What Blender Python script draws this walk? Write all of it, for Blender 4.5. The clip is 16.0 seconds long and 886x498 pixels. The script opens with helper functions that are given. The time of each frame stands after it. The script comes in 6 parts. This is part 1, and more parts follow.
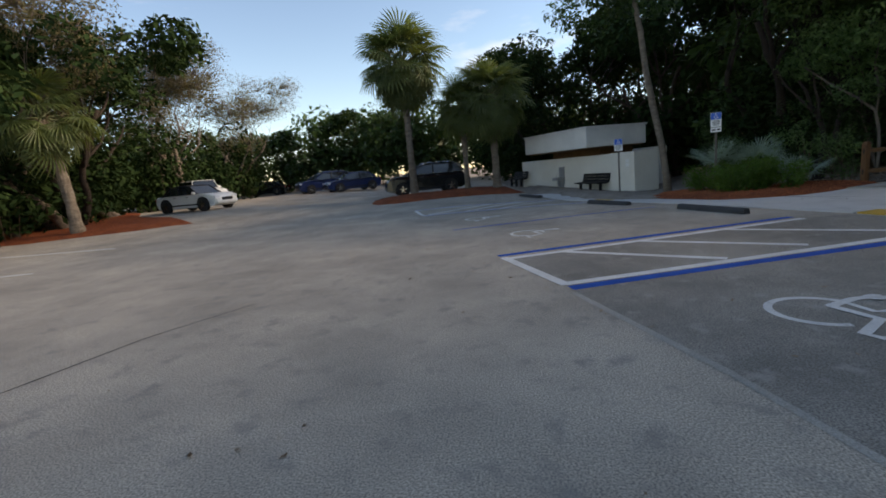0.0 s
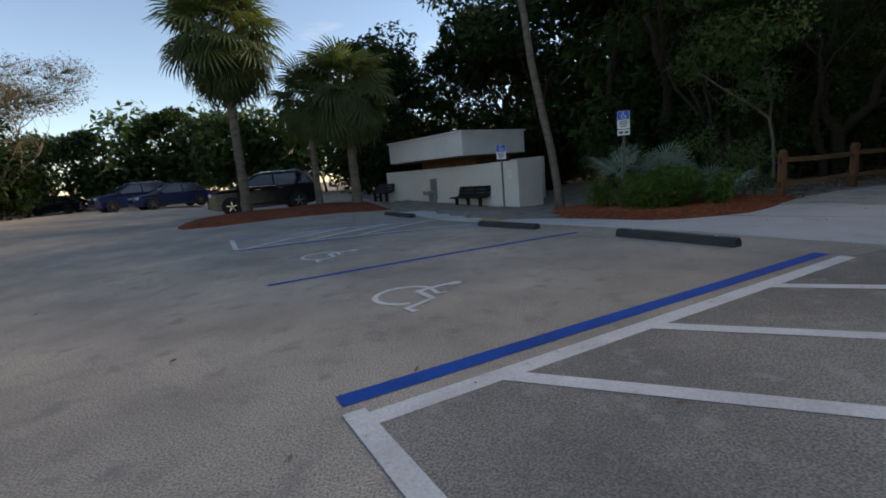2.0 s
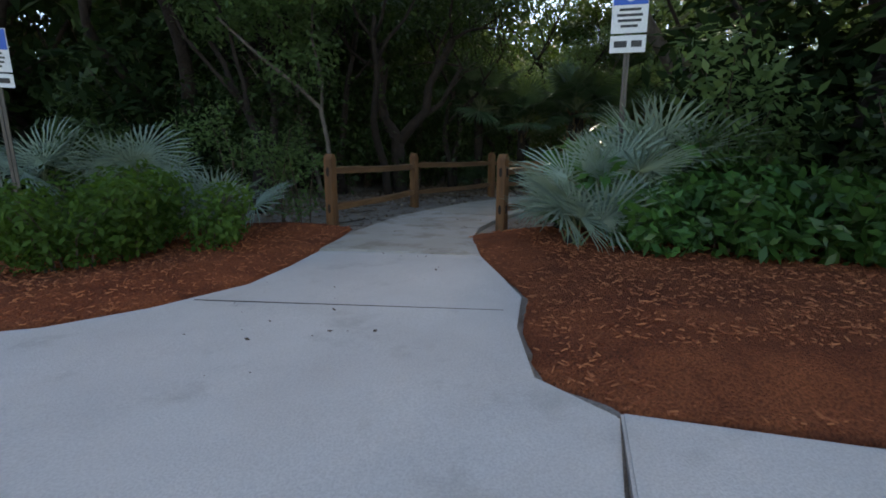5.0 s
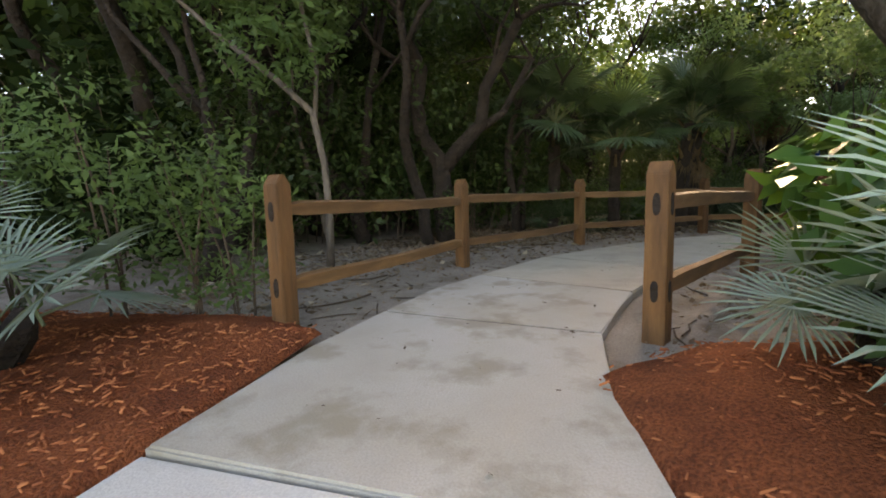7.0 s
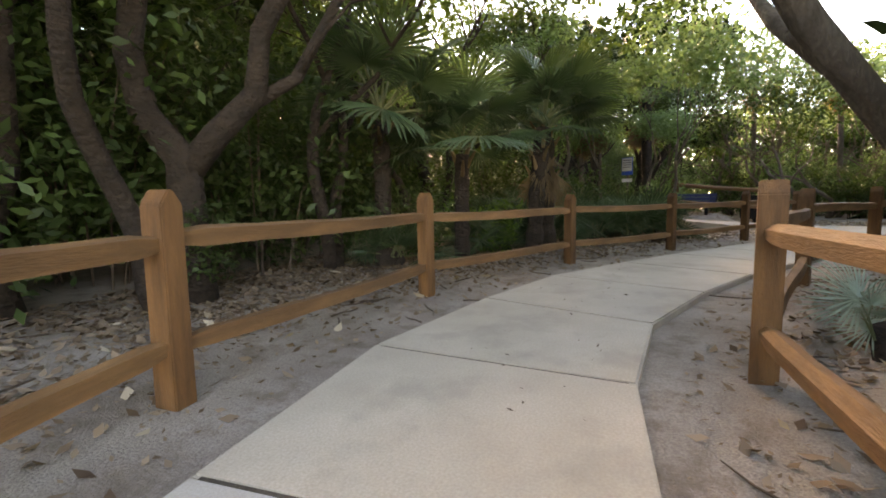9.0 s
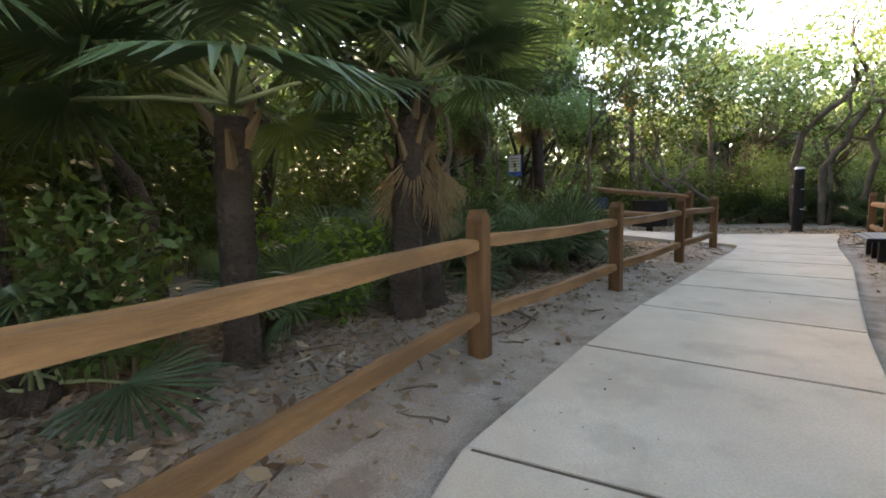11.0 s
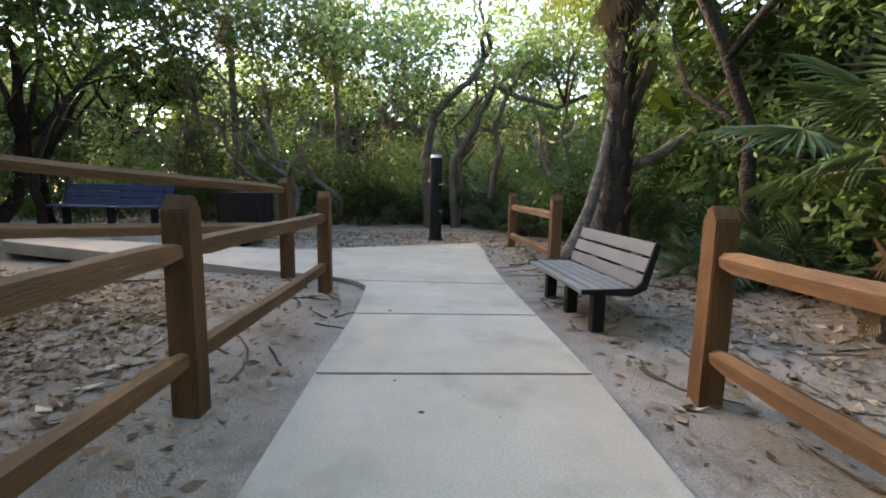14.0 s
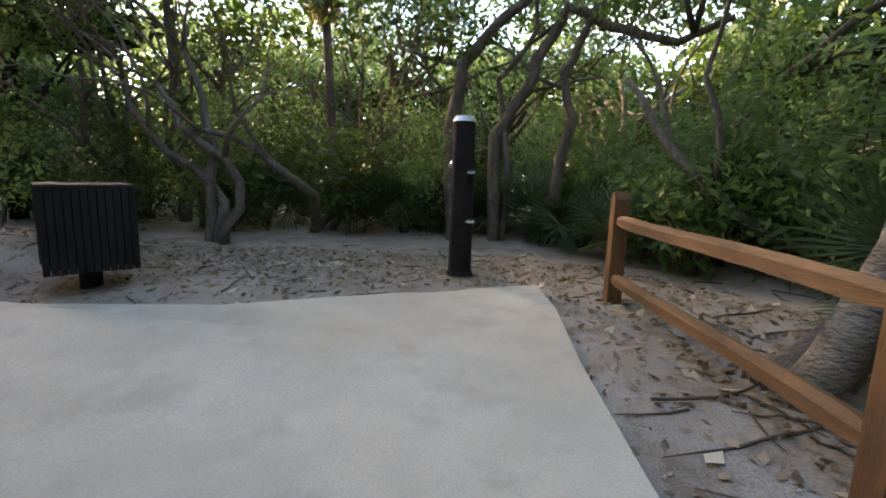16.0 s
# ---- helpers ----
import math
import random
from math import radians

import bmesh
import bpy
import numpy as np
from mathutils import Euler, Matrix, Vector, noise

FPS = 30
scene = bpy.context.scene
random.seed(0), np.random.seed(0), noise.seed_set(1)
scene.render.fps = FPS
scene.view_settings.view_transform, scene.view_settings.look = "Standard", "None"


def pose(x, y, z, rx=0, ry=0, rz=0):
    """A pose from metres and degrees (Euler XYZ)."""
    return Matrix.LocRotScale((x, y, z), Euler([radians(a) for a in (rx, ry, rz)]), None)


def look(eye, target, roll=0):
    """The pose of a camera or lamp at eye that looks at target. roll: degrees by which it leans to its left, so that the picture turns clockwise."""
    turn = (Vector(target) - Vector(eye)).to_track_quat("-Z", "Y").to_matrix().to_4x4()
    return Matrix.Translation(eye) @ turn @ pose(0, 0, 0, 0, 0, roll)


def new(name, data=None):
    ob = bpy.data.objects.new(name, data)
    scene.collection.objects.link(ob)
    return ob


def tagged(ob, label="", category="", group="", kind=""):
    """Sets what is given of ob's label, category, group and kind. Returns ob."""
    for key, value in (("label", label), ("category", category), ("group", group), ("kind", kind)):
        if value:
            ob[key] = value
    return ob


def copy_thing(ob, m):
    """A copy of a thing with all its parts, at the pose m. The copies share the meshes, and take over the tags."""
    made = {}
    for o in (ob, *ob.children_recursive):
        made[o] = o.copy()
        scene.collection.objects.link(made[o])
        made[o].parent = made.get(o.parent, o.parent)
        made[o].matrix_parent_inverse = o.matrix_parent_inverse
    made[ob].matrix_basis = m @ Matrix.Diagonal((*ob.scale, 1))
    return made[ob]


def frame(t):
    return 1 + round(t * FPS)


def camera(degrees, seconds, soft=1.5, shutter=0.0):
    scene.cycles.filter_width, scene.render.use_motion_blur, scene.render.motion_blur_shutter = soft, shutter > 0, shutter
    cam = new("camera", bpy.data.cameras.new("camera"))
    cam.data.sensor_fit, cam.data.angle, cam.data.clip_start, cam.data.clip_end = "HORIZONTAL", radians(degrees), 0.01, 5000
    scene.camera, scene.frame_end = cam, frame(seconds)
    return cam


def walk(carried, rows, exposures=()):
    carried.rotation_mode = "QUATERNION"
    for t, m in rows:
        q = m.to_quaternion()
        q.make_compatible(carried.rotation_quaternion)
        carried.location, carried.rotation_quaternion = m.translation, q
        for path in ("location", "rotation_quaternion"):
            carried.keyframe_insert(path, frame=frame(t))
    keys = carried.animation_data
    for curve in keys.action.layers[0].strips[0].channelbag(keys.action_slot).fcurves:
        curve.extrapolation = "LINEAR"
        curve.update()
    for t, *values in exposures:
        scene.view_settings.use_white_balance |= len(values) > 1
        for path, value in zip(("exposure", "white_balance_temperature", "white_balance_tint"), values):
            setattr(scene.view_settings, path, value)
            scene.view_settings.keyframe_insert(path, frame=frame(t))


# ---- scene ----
cam = camera(87.9, 16.0, soft=1.8)
PATH = [
    (0, (1.559, -0.276, 1.395), (1.203, 1.663, 1.058), -5.5),
    (0.5, (1.415, 0.945, 1.334), (1.084, 2.892, 1.019), -5.4),
    (1, (1.323, 2.126, 1.281), (1.067, 4.086, 0.977), -5.4),
    (1.5, (1.311, 3.213, 1.259), (1.25, 5.187, 0.943), -5.1),
    (2, (1.505, 4.267, 1.24), (1.726, 6.227, 0.909), -4.9),
    (2.5, (1.923, 5.379, 1.219), (2.452, 7.273, 0.853), -4.7),
    (3, (2.319, 6.371, 1.222), (3.213, 8.113, 0.815), -3.2),
    (3.5, (3.003, 7.184, 1.175), (4.423, 8.517, 0.72), -1.5),
    (3.7, (3.36, 7.387, 1.184), (4.967, 8.481, 0.713), -0.8),
    (5.8, (7.82, 9.303, 1.057), (9.282, 10.615, 0.68), 0.2),
    (6, (8.09, 9.521, 1.05), (9.526, 10.863, 0.68), 0.0),
    (6.5, (8.683, 10.149, 0.98), (10.063, 11.563, 0.666), -0.4),
    (7, (9.222, 10.938, 0.917), (10.626, 12.342, 0.674), -1.5),
    (7.5, (9.892, 11.754, 0.98), (11.393, 13.055, 0.746), -1.1),
    (8, (10.698, 12.244, 0.971), (12.331, 13.376, 0.745), -1.0),
    (8.5, (11.401, 12.564, 0.999), (13.147, 13.517, 0.788), -1.3),
    (8.7, (11.616, 12.616, 0.997), (13.397, 13.5, 0.786), -1.2),
    (10.8, (15.643, 13.501, 1.112), (17.601, 13.859, 0.92), -1.3),
    (11, (16.084, 13.555, 1.133), (18.055, 13.828, 0.926), -1.4),
    (11.5, (17.089, 13.496, 1.137), (19.066, 13.355, 0.869), -0.6),
    (12, (18.173, 13.07, 1.11), (20.036, 12.427, 0.769), 0.2),
    (12.5, (19.243, 12.751, 1.138), (21.07, 11.999, 0.824), 0.7),
    (13, (20.137, 12.06, 1.15), (21.894, 11.15, 0.857), 0.6),
    (13.5, (21.028, 11.323, 1.179), (22.71, 10.277, 0.898), 0.4),
    (14, (22.008, 10.691, 1.17), (23.662, 9.599, 0.903), 1.1),
    (14.5, (22.835, 9.866, 1.186), (24.485, 8.769, 0.916), 1.3),
    (15, (23.75, 9.235, 1.165), (25.376, 8.101, 0.902), 1.5),
    (15.5, (24.79, 8.548, 1.158), (26.435, 7.444, 0.882), 1.6),
    (16, (25.839, 8.103, 1.19), (27.567, 7.15, 0.871), 1.7),
]
EXPOSURES = [(0, 1.25, 8200, 15), (2.0, 1.1, 8000, 16), (3.0, 1.4, 8000, 16), (3.7, 1.55, 7900, 15), (5.8, 2.5, 8500, 16), (6.5, 3.0, 10500, 20), (7.5, 3.7, 12600, 25), (8.5, 4.0, 13000, 27), (10.8, 4.4, 11000, 25), (12.0, 4.25, 10400, 24), (13.0, 4.3, 9900, 23), (14.0, 4.2, 9300, 20), (15.5, 3.95, 9200, 20), (16.0, 3.9, 9700, 21)]
walk(cam, [(t, look(e, g, r)) for t, e, g, r in PATH], EXPOSURES)

# ---- sky and sun ----
SUN_AZ, SUN_EL = radians(20), radians(21)          # from +x towards +y
world = bpy.data.worlds.new("sky")
scene.world = world
world.use_nodes = True
wn, wl = world.node_tree.nodes, world.node_tree.links
bg = wn["Background"]
sky = wn.new("ShaderNodeTexSky")
sky.sky_type = 'NISHITA'
sky.sun_disc = False
sky.sun_elevation = SUN_EL
sky.sun_rotation = radians(90) - SUN_AZ
sky.air_density, sky.dust_density, sky.ozone_density = 0.95, 0.05, 2.8
wco = wn.new("ShaderNodeTexCoord")
wmap = wn.new("ShaderNodeMapping")
wmap.inputs["Scale"].default_value = (1.0, 1.0, 3.2)
cloud = wn.new("ShaderNodeTexNoise")
cloud.inputs["Scale"].default_value = 2.3
cloud.inputs["Detail"].default_value = 7
cramp = wn.new("ShaderNodeValToRGB")
cramp.color_ramp.elements[0].position, cramp.color_ramp.elements[1].position = 0.60, 0.78
cmix = wn.new("ShaderNodeMixRGB")
cmix.inputs["Color2"].default_value = (4.6, 4.8, 5.2, 1)
wl.new(wco.outputs["Generated"], wmap.inputs["Vector"])
wl.new(wmap.outputs["Vector"], cloud.inputs["Vector"])
wl.new(cloud.outputs["Fac"], cramp.inputs["Fac"])
wl.new(cramp.outputs["Color"], cmix.inputs["Fac"])
wl.new(sky.outputs["Color"], cmix.inputs["Color1"])
wl.new(cmix.outputs["Color"], bg.inputs["Color"])
bg.inputs["Strength"].default_value = 0.115
sun = new("sun", bpy.data.lights.new("sun", 'SUN'))
sun.data.energy, sun.data.angle, sun.data.color = 2.9, radians(28), (1.0, 0.88, 0.72)
sun.matrix_world = look((60 * math.cos(SUN_AZ), 60 * math.sin(SUN_AZ), 60 * math.tan(SUN_EL)), (0, 0, 0))

# ---- materials ----
def mat(name, a, b, scale=3.0, rough=0.8, fine=60.0, bump=0.3, metal=0.0, stretch=(1, 1, 1), c=None, spec=0.3, perobj=0.0, dist=0.02, space="Object", contrast=0.25, stain=None, grain=0.35):
    """Two tones mixed by a broad and a fine noise, with fine relief."""
    m = bpy.data.materials.new(name)
    m.use_nodes = True
    n, l = m.node_tree.nodes, m.node_tree.links
    p = n["Principled BSDF"]
    p.inputs["Roughness"].default_value, p.inputs["Metallic"].default_value = rough, metal
    p.inputs["Specular IOR Level"].default_value = spec
    if space == "World":
        vec = n.new("ShaderNodeNewGeometry").outputs["Position"]
    else:
        vec = n.new("ShaderNodeTexCoord").outputs["Object"]
    mp = n.new("ShaderNodeMapping")
    mp.inputs["Scale"].default_value = stretch
    l.new(vec, mp.inputs["Vector"])
    n1, n2 = n.new("ShaderNodeTexNoise"), n.new("ShaderNodeTexNoise")
    n1.inputs["Scale"].default_value, n1.inputs["Detail"].default_value, n1.inputs["Roughness"].default_value = scale, 9, 0.62
    n2.inputs["Scale"].default_value, n2.inputs["Detail"].default_value = fine, 4
    l.new(mp.outputs["Vector"], n1.inputs["Vector"])
    l.new(mp.outputs["Vector"], n2.inputs["Vector"])
    r1, r2 = n.new("ShaderNodeMapRange"), n.new("ShaderNodeMapRange")
    for r, lo in ((r1, 0.5 - contrast / 2), (r2, 0.35)):
        r.inputs["From Min"].default_value, r.inputs["From Max"].default_value = lo, 1 - lo
    l.new(n1.outputs["Fac"], r1.inputs["Value"])
    l.new(n2.outputs["Fac"], r2.inputs["Value"])
    mx = n.new("ShaderNodeMixRGB")
    mx.inputs["Color1"].default_value, mx.inputs["Color2"].default_value = (*a, 1), (*b, 1)
    l.new(r1.outputs["Result"], mx.inputs["Fac"])
    out = mx.outputs["Color"]
    mx2 = n.new("ShaderNodeMixRGB")
    mx2.inputs["Color2"].default_value = (*(c or tuple(v * 0.55 for v in a)), 1)
    ml = n.new("ShaderNodeMath")
    ml.operation = "MULTIPLY"
    ml.inputs[1].default_value = grain
    l.new(r2.outputs["Result"], ml.inputs[0])
    l.new(ml.outputs["Value"], mx2.inputs["Fac"])
    l.new(out, mx2.inputs["Color1"])
    out = mx2.outputs["Color"]
    if stain:
        n3, r3, m3 = n.new("ShaderNodeTexNoise"), n.new("ShaderNodeMapRange"), n.new("ShaderNodeMixRGB")
        n3.inputs["Scale"].default_value, n3.inputs["Detail"].default_value, n3.inputs["Roughness"].default_value = stain[0], 6, 0.62
        r3.inputs["From Min"].default_value, r3.inputs["From Max"].default_value = stain[1], stain[1] + 0.12
        r3.inputs["To Max"].default_value = stain[2]
        m3.inputs["Color2"].default_value = (*stain[3], 1)
        l.new(vec, n3.inputs["Vector"])
        l.new(n3.outputs["Fac"], r3.inputs["Value"])
        l.new(r3.outputs["Result"], m3.inputs["Fac"])
        l.new(out, m3.inputs["Color1"])
        out = m3.outputs["Color"]
    if perobj:
        oi = n.new("ShaderNodeObjectInfo")
        hs = n.new("ShaderNodeHueSaturation")
        rr = n.new("ShaderNodeMapRange")
        rr.inputs["To Min"].default_value, rr.inputs["To Max"].default_value = 1 - perobj, 1 + perobj
        l.new(oi.outputs["Random"], rr.inputs["Value"])
        l.new(rr.outputs["Result"], hs.inputs["Value"])
        l.new(out, hs.inputs["Color"])
        out = hs.outputs["Color"]
    l.new(out, p.inputs["Base Color"])
    if bump:
        bp = n.new("ShaderNodeBump")
        bp.inputs["Strength"].default_value, bp.inputs["Distance"].default_value = bump, dist
        l.new(n2.outputs["Fac"], bp.inputs["Height"])
        l.new(bp.outputs["Normal"], p.inputs["Normal"])
    return m


def leafmat(name, a, b, rough=0.45, trans=0.35, tcol=None, spec=0.25):
    """Leaves: two greens by island, some light let through."""
    m = bpy.data.materials.new(name)
    m.use_nodes = True
    n, l = m.node_tree.nodes, m.node_tree.links
    p = n["Principled BSDF"]
    p.inputs["Roughness"].default_value = rough
    p.inputs["Specular IOR Level"].default_value = spec
    g = n.new("ShaderNodeNewGeometry")
    oi = n.new("ShaderNodeObjectInfo")
    mx = n.new("ShaderNodeMixRGB")
    mx.inputs["Color1"].default_value, mx.inputs["Color2"].default_value = (*a, 1), (*b, 1)
    l.new(g.outputs["Random Per Island"], mx.inputs["Fac"])
    hs = n.new("ShaderNodeHueSaturation")
    rr = n.new("ShaderNodeMapRange")
    rr.inputs["To Min"].default_value, rr.inputs["To Max"].default_value = 0.75, 1.3
    l.new(oi.outputs["Random"], rr.inputs["Value"])
    l.new(rr.outputs["Result"], hs.inputs["Value"])
    l.new(mx.outputs["Color"], hs.inputs["Color"])
    l.new(hs.outputs["Color"], p.inputs["Base Color"])
    t = n.new("ShaderNodeBsdfTranslucent")
    t.inputs["Color"].default_value = (*(tcol or (b[0] * 2.2, b[1] * 2.2, b[2] * 1.2)), 1)
    ms = n.new("ShaderNodeMixShader")
    ms.inputs["Fac"].default_value = trans
    l.new(p.outputs["BSDF"], ms.inputs[1])
    l.new(t.outputs["BSDF"], ms.inputs[2])
    l.new(ms.outputs["Shader"], n["Material Output"].inputs["Surface"])
    return m


M = {}
M["asphalt"] = mat("asphalt", (0.64, 0.555, 0.445), (0.38, 0.332, 0.272), 0.55, 0.92, 85, 0.16, c=(0.12, 0.113, 0.103), space="World", contrast=0.3, dist=0.008, stain=(3.4, 0.55, 0.65, (0.22, 0.205, 0.185)), grain=0.8, spec=0.12)
M["asphalt_dark"] = mat("asphalt_dark", (0.43, 0.39, 0.33), (0.245, 0.225, 0.192), 0.6, 0.92, 85, 0.18, c=(0.08, 0.076, 0.07), space="World", contrast=0.3, dist=0.008, stain=(4.0, 0.56, 0.45, (0.40, 0.375, 0.33)), grain=0.75, spec=0.12)
M["seam"] = mat("seam", (0.44, 0.41, 0.36), (0.34, 0.32, 0.28), 2.0, 0.9, 90, 0.4, c=(0.18, 0.17, 0.15), space="World", grain=0.6)
M["joint_dirt"] = mat("joint_dirt", (0.07, 0.056, 0.042), (0.11, 0.09, 0.07), 5.0, 0.95, 90, 0.4, space="World")
M["crack"] = mat("crack", (0.06, 0.058, 0.055), (0.09, 0.086, 0.08), 2.0, 0.9, 90, 0.4, space="World")
M["sign_post"] = mat("sign_post", (0.14, 0.12, 0.10), (0.09, 0.08, 0.07), 3, 0.6, 50, 0.2, metal=0.4)
M["concrete"] = mat("concrete", (0.62, 0.61, 0.58), (0.50, 0.485, 0.455), 0.8, 0.88, 90, 0.25, c=(0.33, 0.32, 0.3), space="World", contrast=0.4, stain=(1.8, 0.57, 0.4, (0.3, 0.29, 0.26)), spec=0.2)
M["mixed_concrete"] = mat("mixed_concrete", (0.47, 0.45, 0.41), (0.40, 0.365, 0.31), 0.9, 0.88, 90, 0.25, c=(0.3, 0.28, 0.25), space="World", contrast=0.3, stain=(2.2, 0.5, 0.6, (0.25, 0.21, 0.15)), spec=0.2)
M["tan_concrete"] = mat("tan_concrete", (0.53, 0.475, 0.39), (0.38, 0.33, 0.265), 0.9, 0.85, 75, 0.2, c=(0.28, 0.24, 0.19), space="World", contrast=0.4, stain=(1.5, 0.52, 0.4, (0.27, 0.235, 0.19)))
M["white_paint"] = mat("white_paint", (0.76, 0.755, 0.72), (0.62, 0.61, 0.58), 2.0, 0.8, 60, 0.3, c=(0.36, 0.35, 0.33), space="World", spec=0.15, stain=(9, 0.6, 0.65, (0.27, 0.26, 0.24)))
M["blue_paint"] = mat("blue_paint", (0.008, 0.10, 0.45), (0.012, 0.075, 0.33), 2.0, 0.8, 60, 0.3, c=(0.02, 0.04, 0.09), space="World", spec=0.1, stain=(11, 0.62, 0.5, (0.09, 0.1, 0.12)))
M["yellow_paint"] = mat("yellow_paint", (0.62, 0.36, 0.04), (0.5, 0.3, 0.05), 3.0, 0.7, 35, 0.3, space="World")
M["mulch"] = mat("mulch", (0.40, 0.115, 0.048), (0.25, 0.07, 0.033), 2.5, 0.95, 70, 1.0, c=(0.06, 0.02, 0.012), space="World", dist=0.04, grain=0.6, spec=0.1)

M["sand"] = mat("sand", (0.43, 0.375, 0.325), (0.25, 0.208, 0.172), 1.4, 0.95, 80, 0.9, c=(0.16, 0.135, 0.11), space="World", dist=0.02, contrast=0.4, stain=(3.0, 0.52, 0.65, (0.17, 0.13, 0.098)), grain=0.5, spec=0.1)
M["wood"] = mat("wood", (0.20, 0.092, 0.036), (0.10, 0.046, 0.02), 2.2, 0.75, 26, 0.4, c=(0.12, 0.06, 0.03), stretch=(5, 5, 0.8), perobj=0.22)
M["rail_wood"] = mat("rail_wood", (0.26, 0.13, 0.056), (0.14, 0.07, 0.031), 2.2, 0.75, 26, 0.4, c=(0.14, 0.075, 0.04), stretch=(0.7, 5, 5), perobj=0.2)
M["rubber"] = mat("rubber", (0.035, 0.037, 0.04), (0.05, 0.052, 0.055), 6, 0.8, 40, 0.3)
M["stucco"] = mat("stucco", (0.74, 0.72, 0.66), (0.66, 0.64, 0.58), 0.6, 0.9, 60, 0.35)
M["roof_white"] = mat("roof_white", (0.72, 0.72, 0.7), (0.62, 0.62, 0.6), 0.8, 0.8, 40, 0.15)
M["brown"] = mat("brown", (0.17, 0.095, 0.045), (0.11, 0.06, 0.03), 2, 0.8, 30, 0.3)
M["bark"] = mat("bark", (0.19, 0.155, 0.125), (0.10, 0.082, 0.068), 3.5, 0.95, 22, 0.9, c=(0.045, 0.036, 0.03), stretch=(1, 1, 0.4), dist=0.06)
M["palm_bark"] = mat("palm_bark", (0.26, 0.215, 0.17), (0.15, 0.12, 0.095), 4, 0.95, 18, 0.9, c=(0.06, 0.05, 0.04), stretch=(1, 1, 2.5), dist=0.06)
# bark darkened to near black, painting in the backlit shade under the canopy
M["shaded_bark"] = mat("shaded_bark", (0.042, 0.030, 0.023), (0.022, 0.016, 0.013), 4, 0.95, 18, 0.9, c=(0.025, 0.02, 0.016), stretch=(1, 1, 1.5), dist=0.06)
M["leaf"] = leafmat("leaf", (0.018, 0.038, 0.013), (0.045, 0.08, 0.025), trans=0.22, spec=0.18)
# forest-edge leaves with deep shade put into the colour, below true leaf green
M["leaf_shaded"] = leafmat("leaf_shaded", (0.010, 0.022, 0.008), (0.026, 0.045, 0.015), 0.8, 0.05, spec=0.04)
# paler leaf copy: the look of sun on trail foliage put into the colour
M["leaf_sunlit"] = leafmat("leaf_sunlit", (0.045, 0.09, 0.027), (0.10, 0.17, 0.05), trans=0.45, tcol=(0.20, 0.33, 0.12))
M["leaf_brown"] = leafmat("leaf_brown", (0.05, 0.055, 0.026), (0.12, 0.10, 0.06), 0.7, 0.2, spec=0.1)
M["shrub"] = leafmat("shrub", (0.028, 0.066, 0.013), (0.07, 0.135, 0.027), 0.5, spec=0.15)
M["frond"] = leafmat("frond", (0.022, 0.052, 0.026), (0.052, 0.092, 0.045), 0.35, 0.12)
M["silver_frond"] = leafmat("silver_frond", (0.15, 0.22, 0.17), (0.25, 0.33, 0.26), 0.5, 0.15, (0.25, 0.36, 0.22))
M["palm_frond"] = leafmat("palm_frond", (0.045, 0.075, 0.03), (0.095, 0.12, 0.045), 0.45, 0.3)
M["dead_frond"] = leafmat("dead_frond", (0.075, 0.052, 0.034), (0.15, 0.105, 0.065), 0.8, 0.2)
M["stem"] = mat("stem", (0.12, 0.15, 0.07), (0.16, 0.17, 0.09), 5, 0.6, 40, 0.2)
M["chip"] = leafmat("chip", (0.20, 0.052, 0.024), (0.50, 0.165, 0.07), 0.9, 0.0, spec=0.1)
M["leaf_cover"] = leafmat("leaf_cover", (0.025, 0.08, 0.018), (0.06, 0.14, 0.035), 0.3, 0.2)
M["litter_pale"] = leafmat("litter_pale", (0.30, 0.21, 0.13), (0.62, 0.52, 0.40), 0.8, 0.05, spec=0.1)
M["litter"] = leafmat("litter", (0.09, 0.056, 0.038), (0.34, 0.25, 0.18), 0.85, 0.05, spec=0.1)
M["twig"] = mat("twig", (0.13, 0.09, 0.065), (0.07, 0.05, 0.036), 6, 0.9, 50, 0.5)
M["bench_grey"] = mat("bench_grey", (0.20, 0.20, 0.195), (0.155, 0.155, 0.15), 2, 0.55, 60, 0.2, perobj=0.08)
M["bench_blue"] = mat("bench_blue", (0.03, 0.045, 0.10), (0.024, 0.036, 0.08), 2, 0.5, 60, 0.2)
M["black"] = mat("black", (0.014, 0.014, 0.015), (0.022, 0.022, 0.023), 4, 0.6, 50, 0.2, spec=0.15)
M["slat_dark"] = mat("slat_dark", (0.014, 0.012, 0.012), (0.022, 0.019, 0.018), 4, 0.7, 50, 0.2, spec=0.12)
M["metal"] = mat("metal", (0.45, 0.46, 0.47), (0.35, 0.36, 0.37), 6, 0.4, 60, 0.1, metal=0.9)
M["chrome"] = mat("chrome", (0.75, 0.76, 0.78), (0.65, 0.66, 0.68), 6, 0.2, 60, 0.05, metal=1.0)
M["sign_blue"] = mat("sign_blue", (0.015, 0.12, 0.55), (0.02, 0.11, 0.48), 4, 0.4, 60, 0.05)
M["sign_white"] = mat("sign_white", (0.78, 0.79, 0.78), (0.7, 0.71, 0.7), 4, 0.4, 60, 0.05)
M["sign_ink"] = mat("sign_ink", (0.03, 0.03, 0.03), (0.05, 0.05, 0.05), 4, 0.5, 60, 0.0)
M["car_white"] = mat("car_white", (0.78, 0.78, 0.75), (0.72, 0.72, 0.7), 2, 0.25, 60, 0.0, spec=0.6)
M["car_blue"] = mat("car_blue", (0.012, 0.025, 0.09), (0.01, 0.02, 0.07), 2, 0.22, 60, 0.0, spec=0.6)
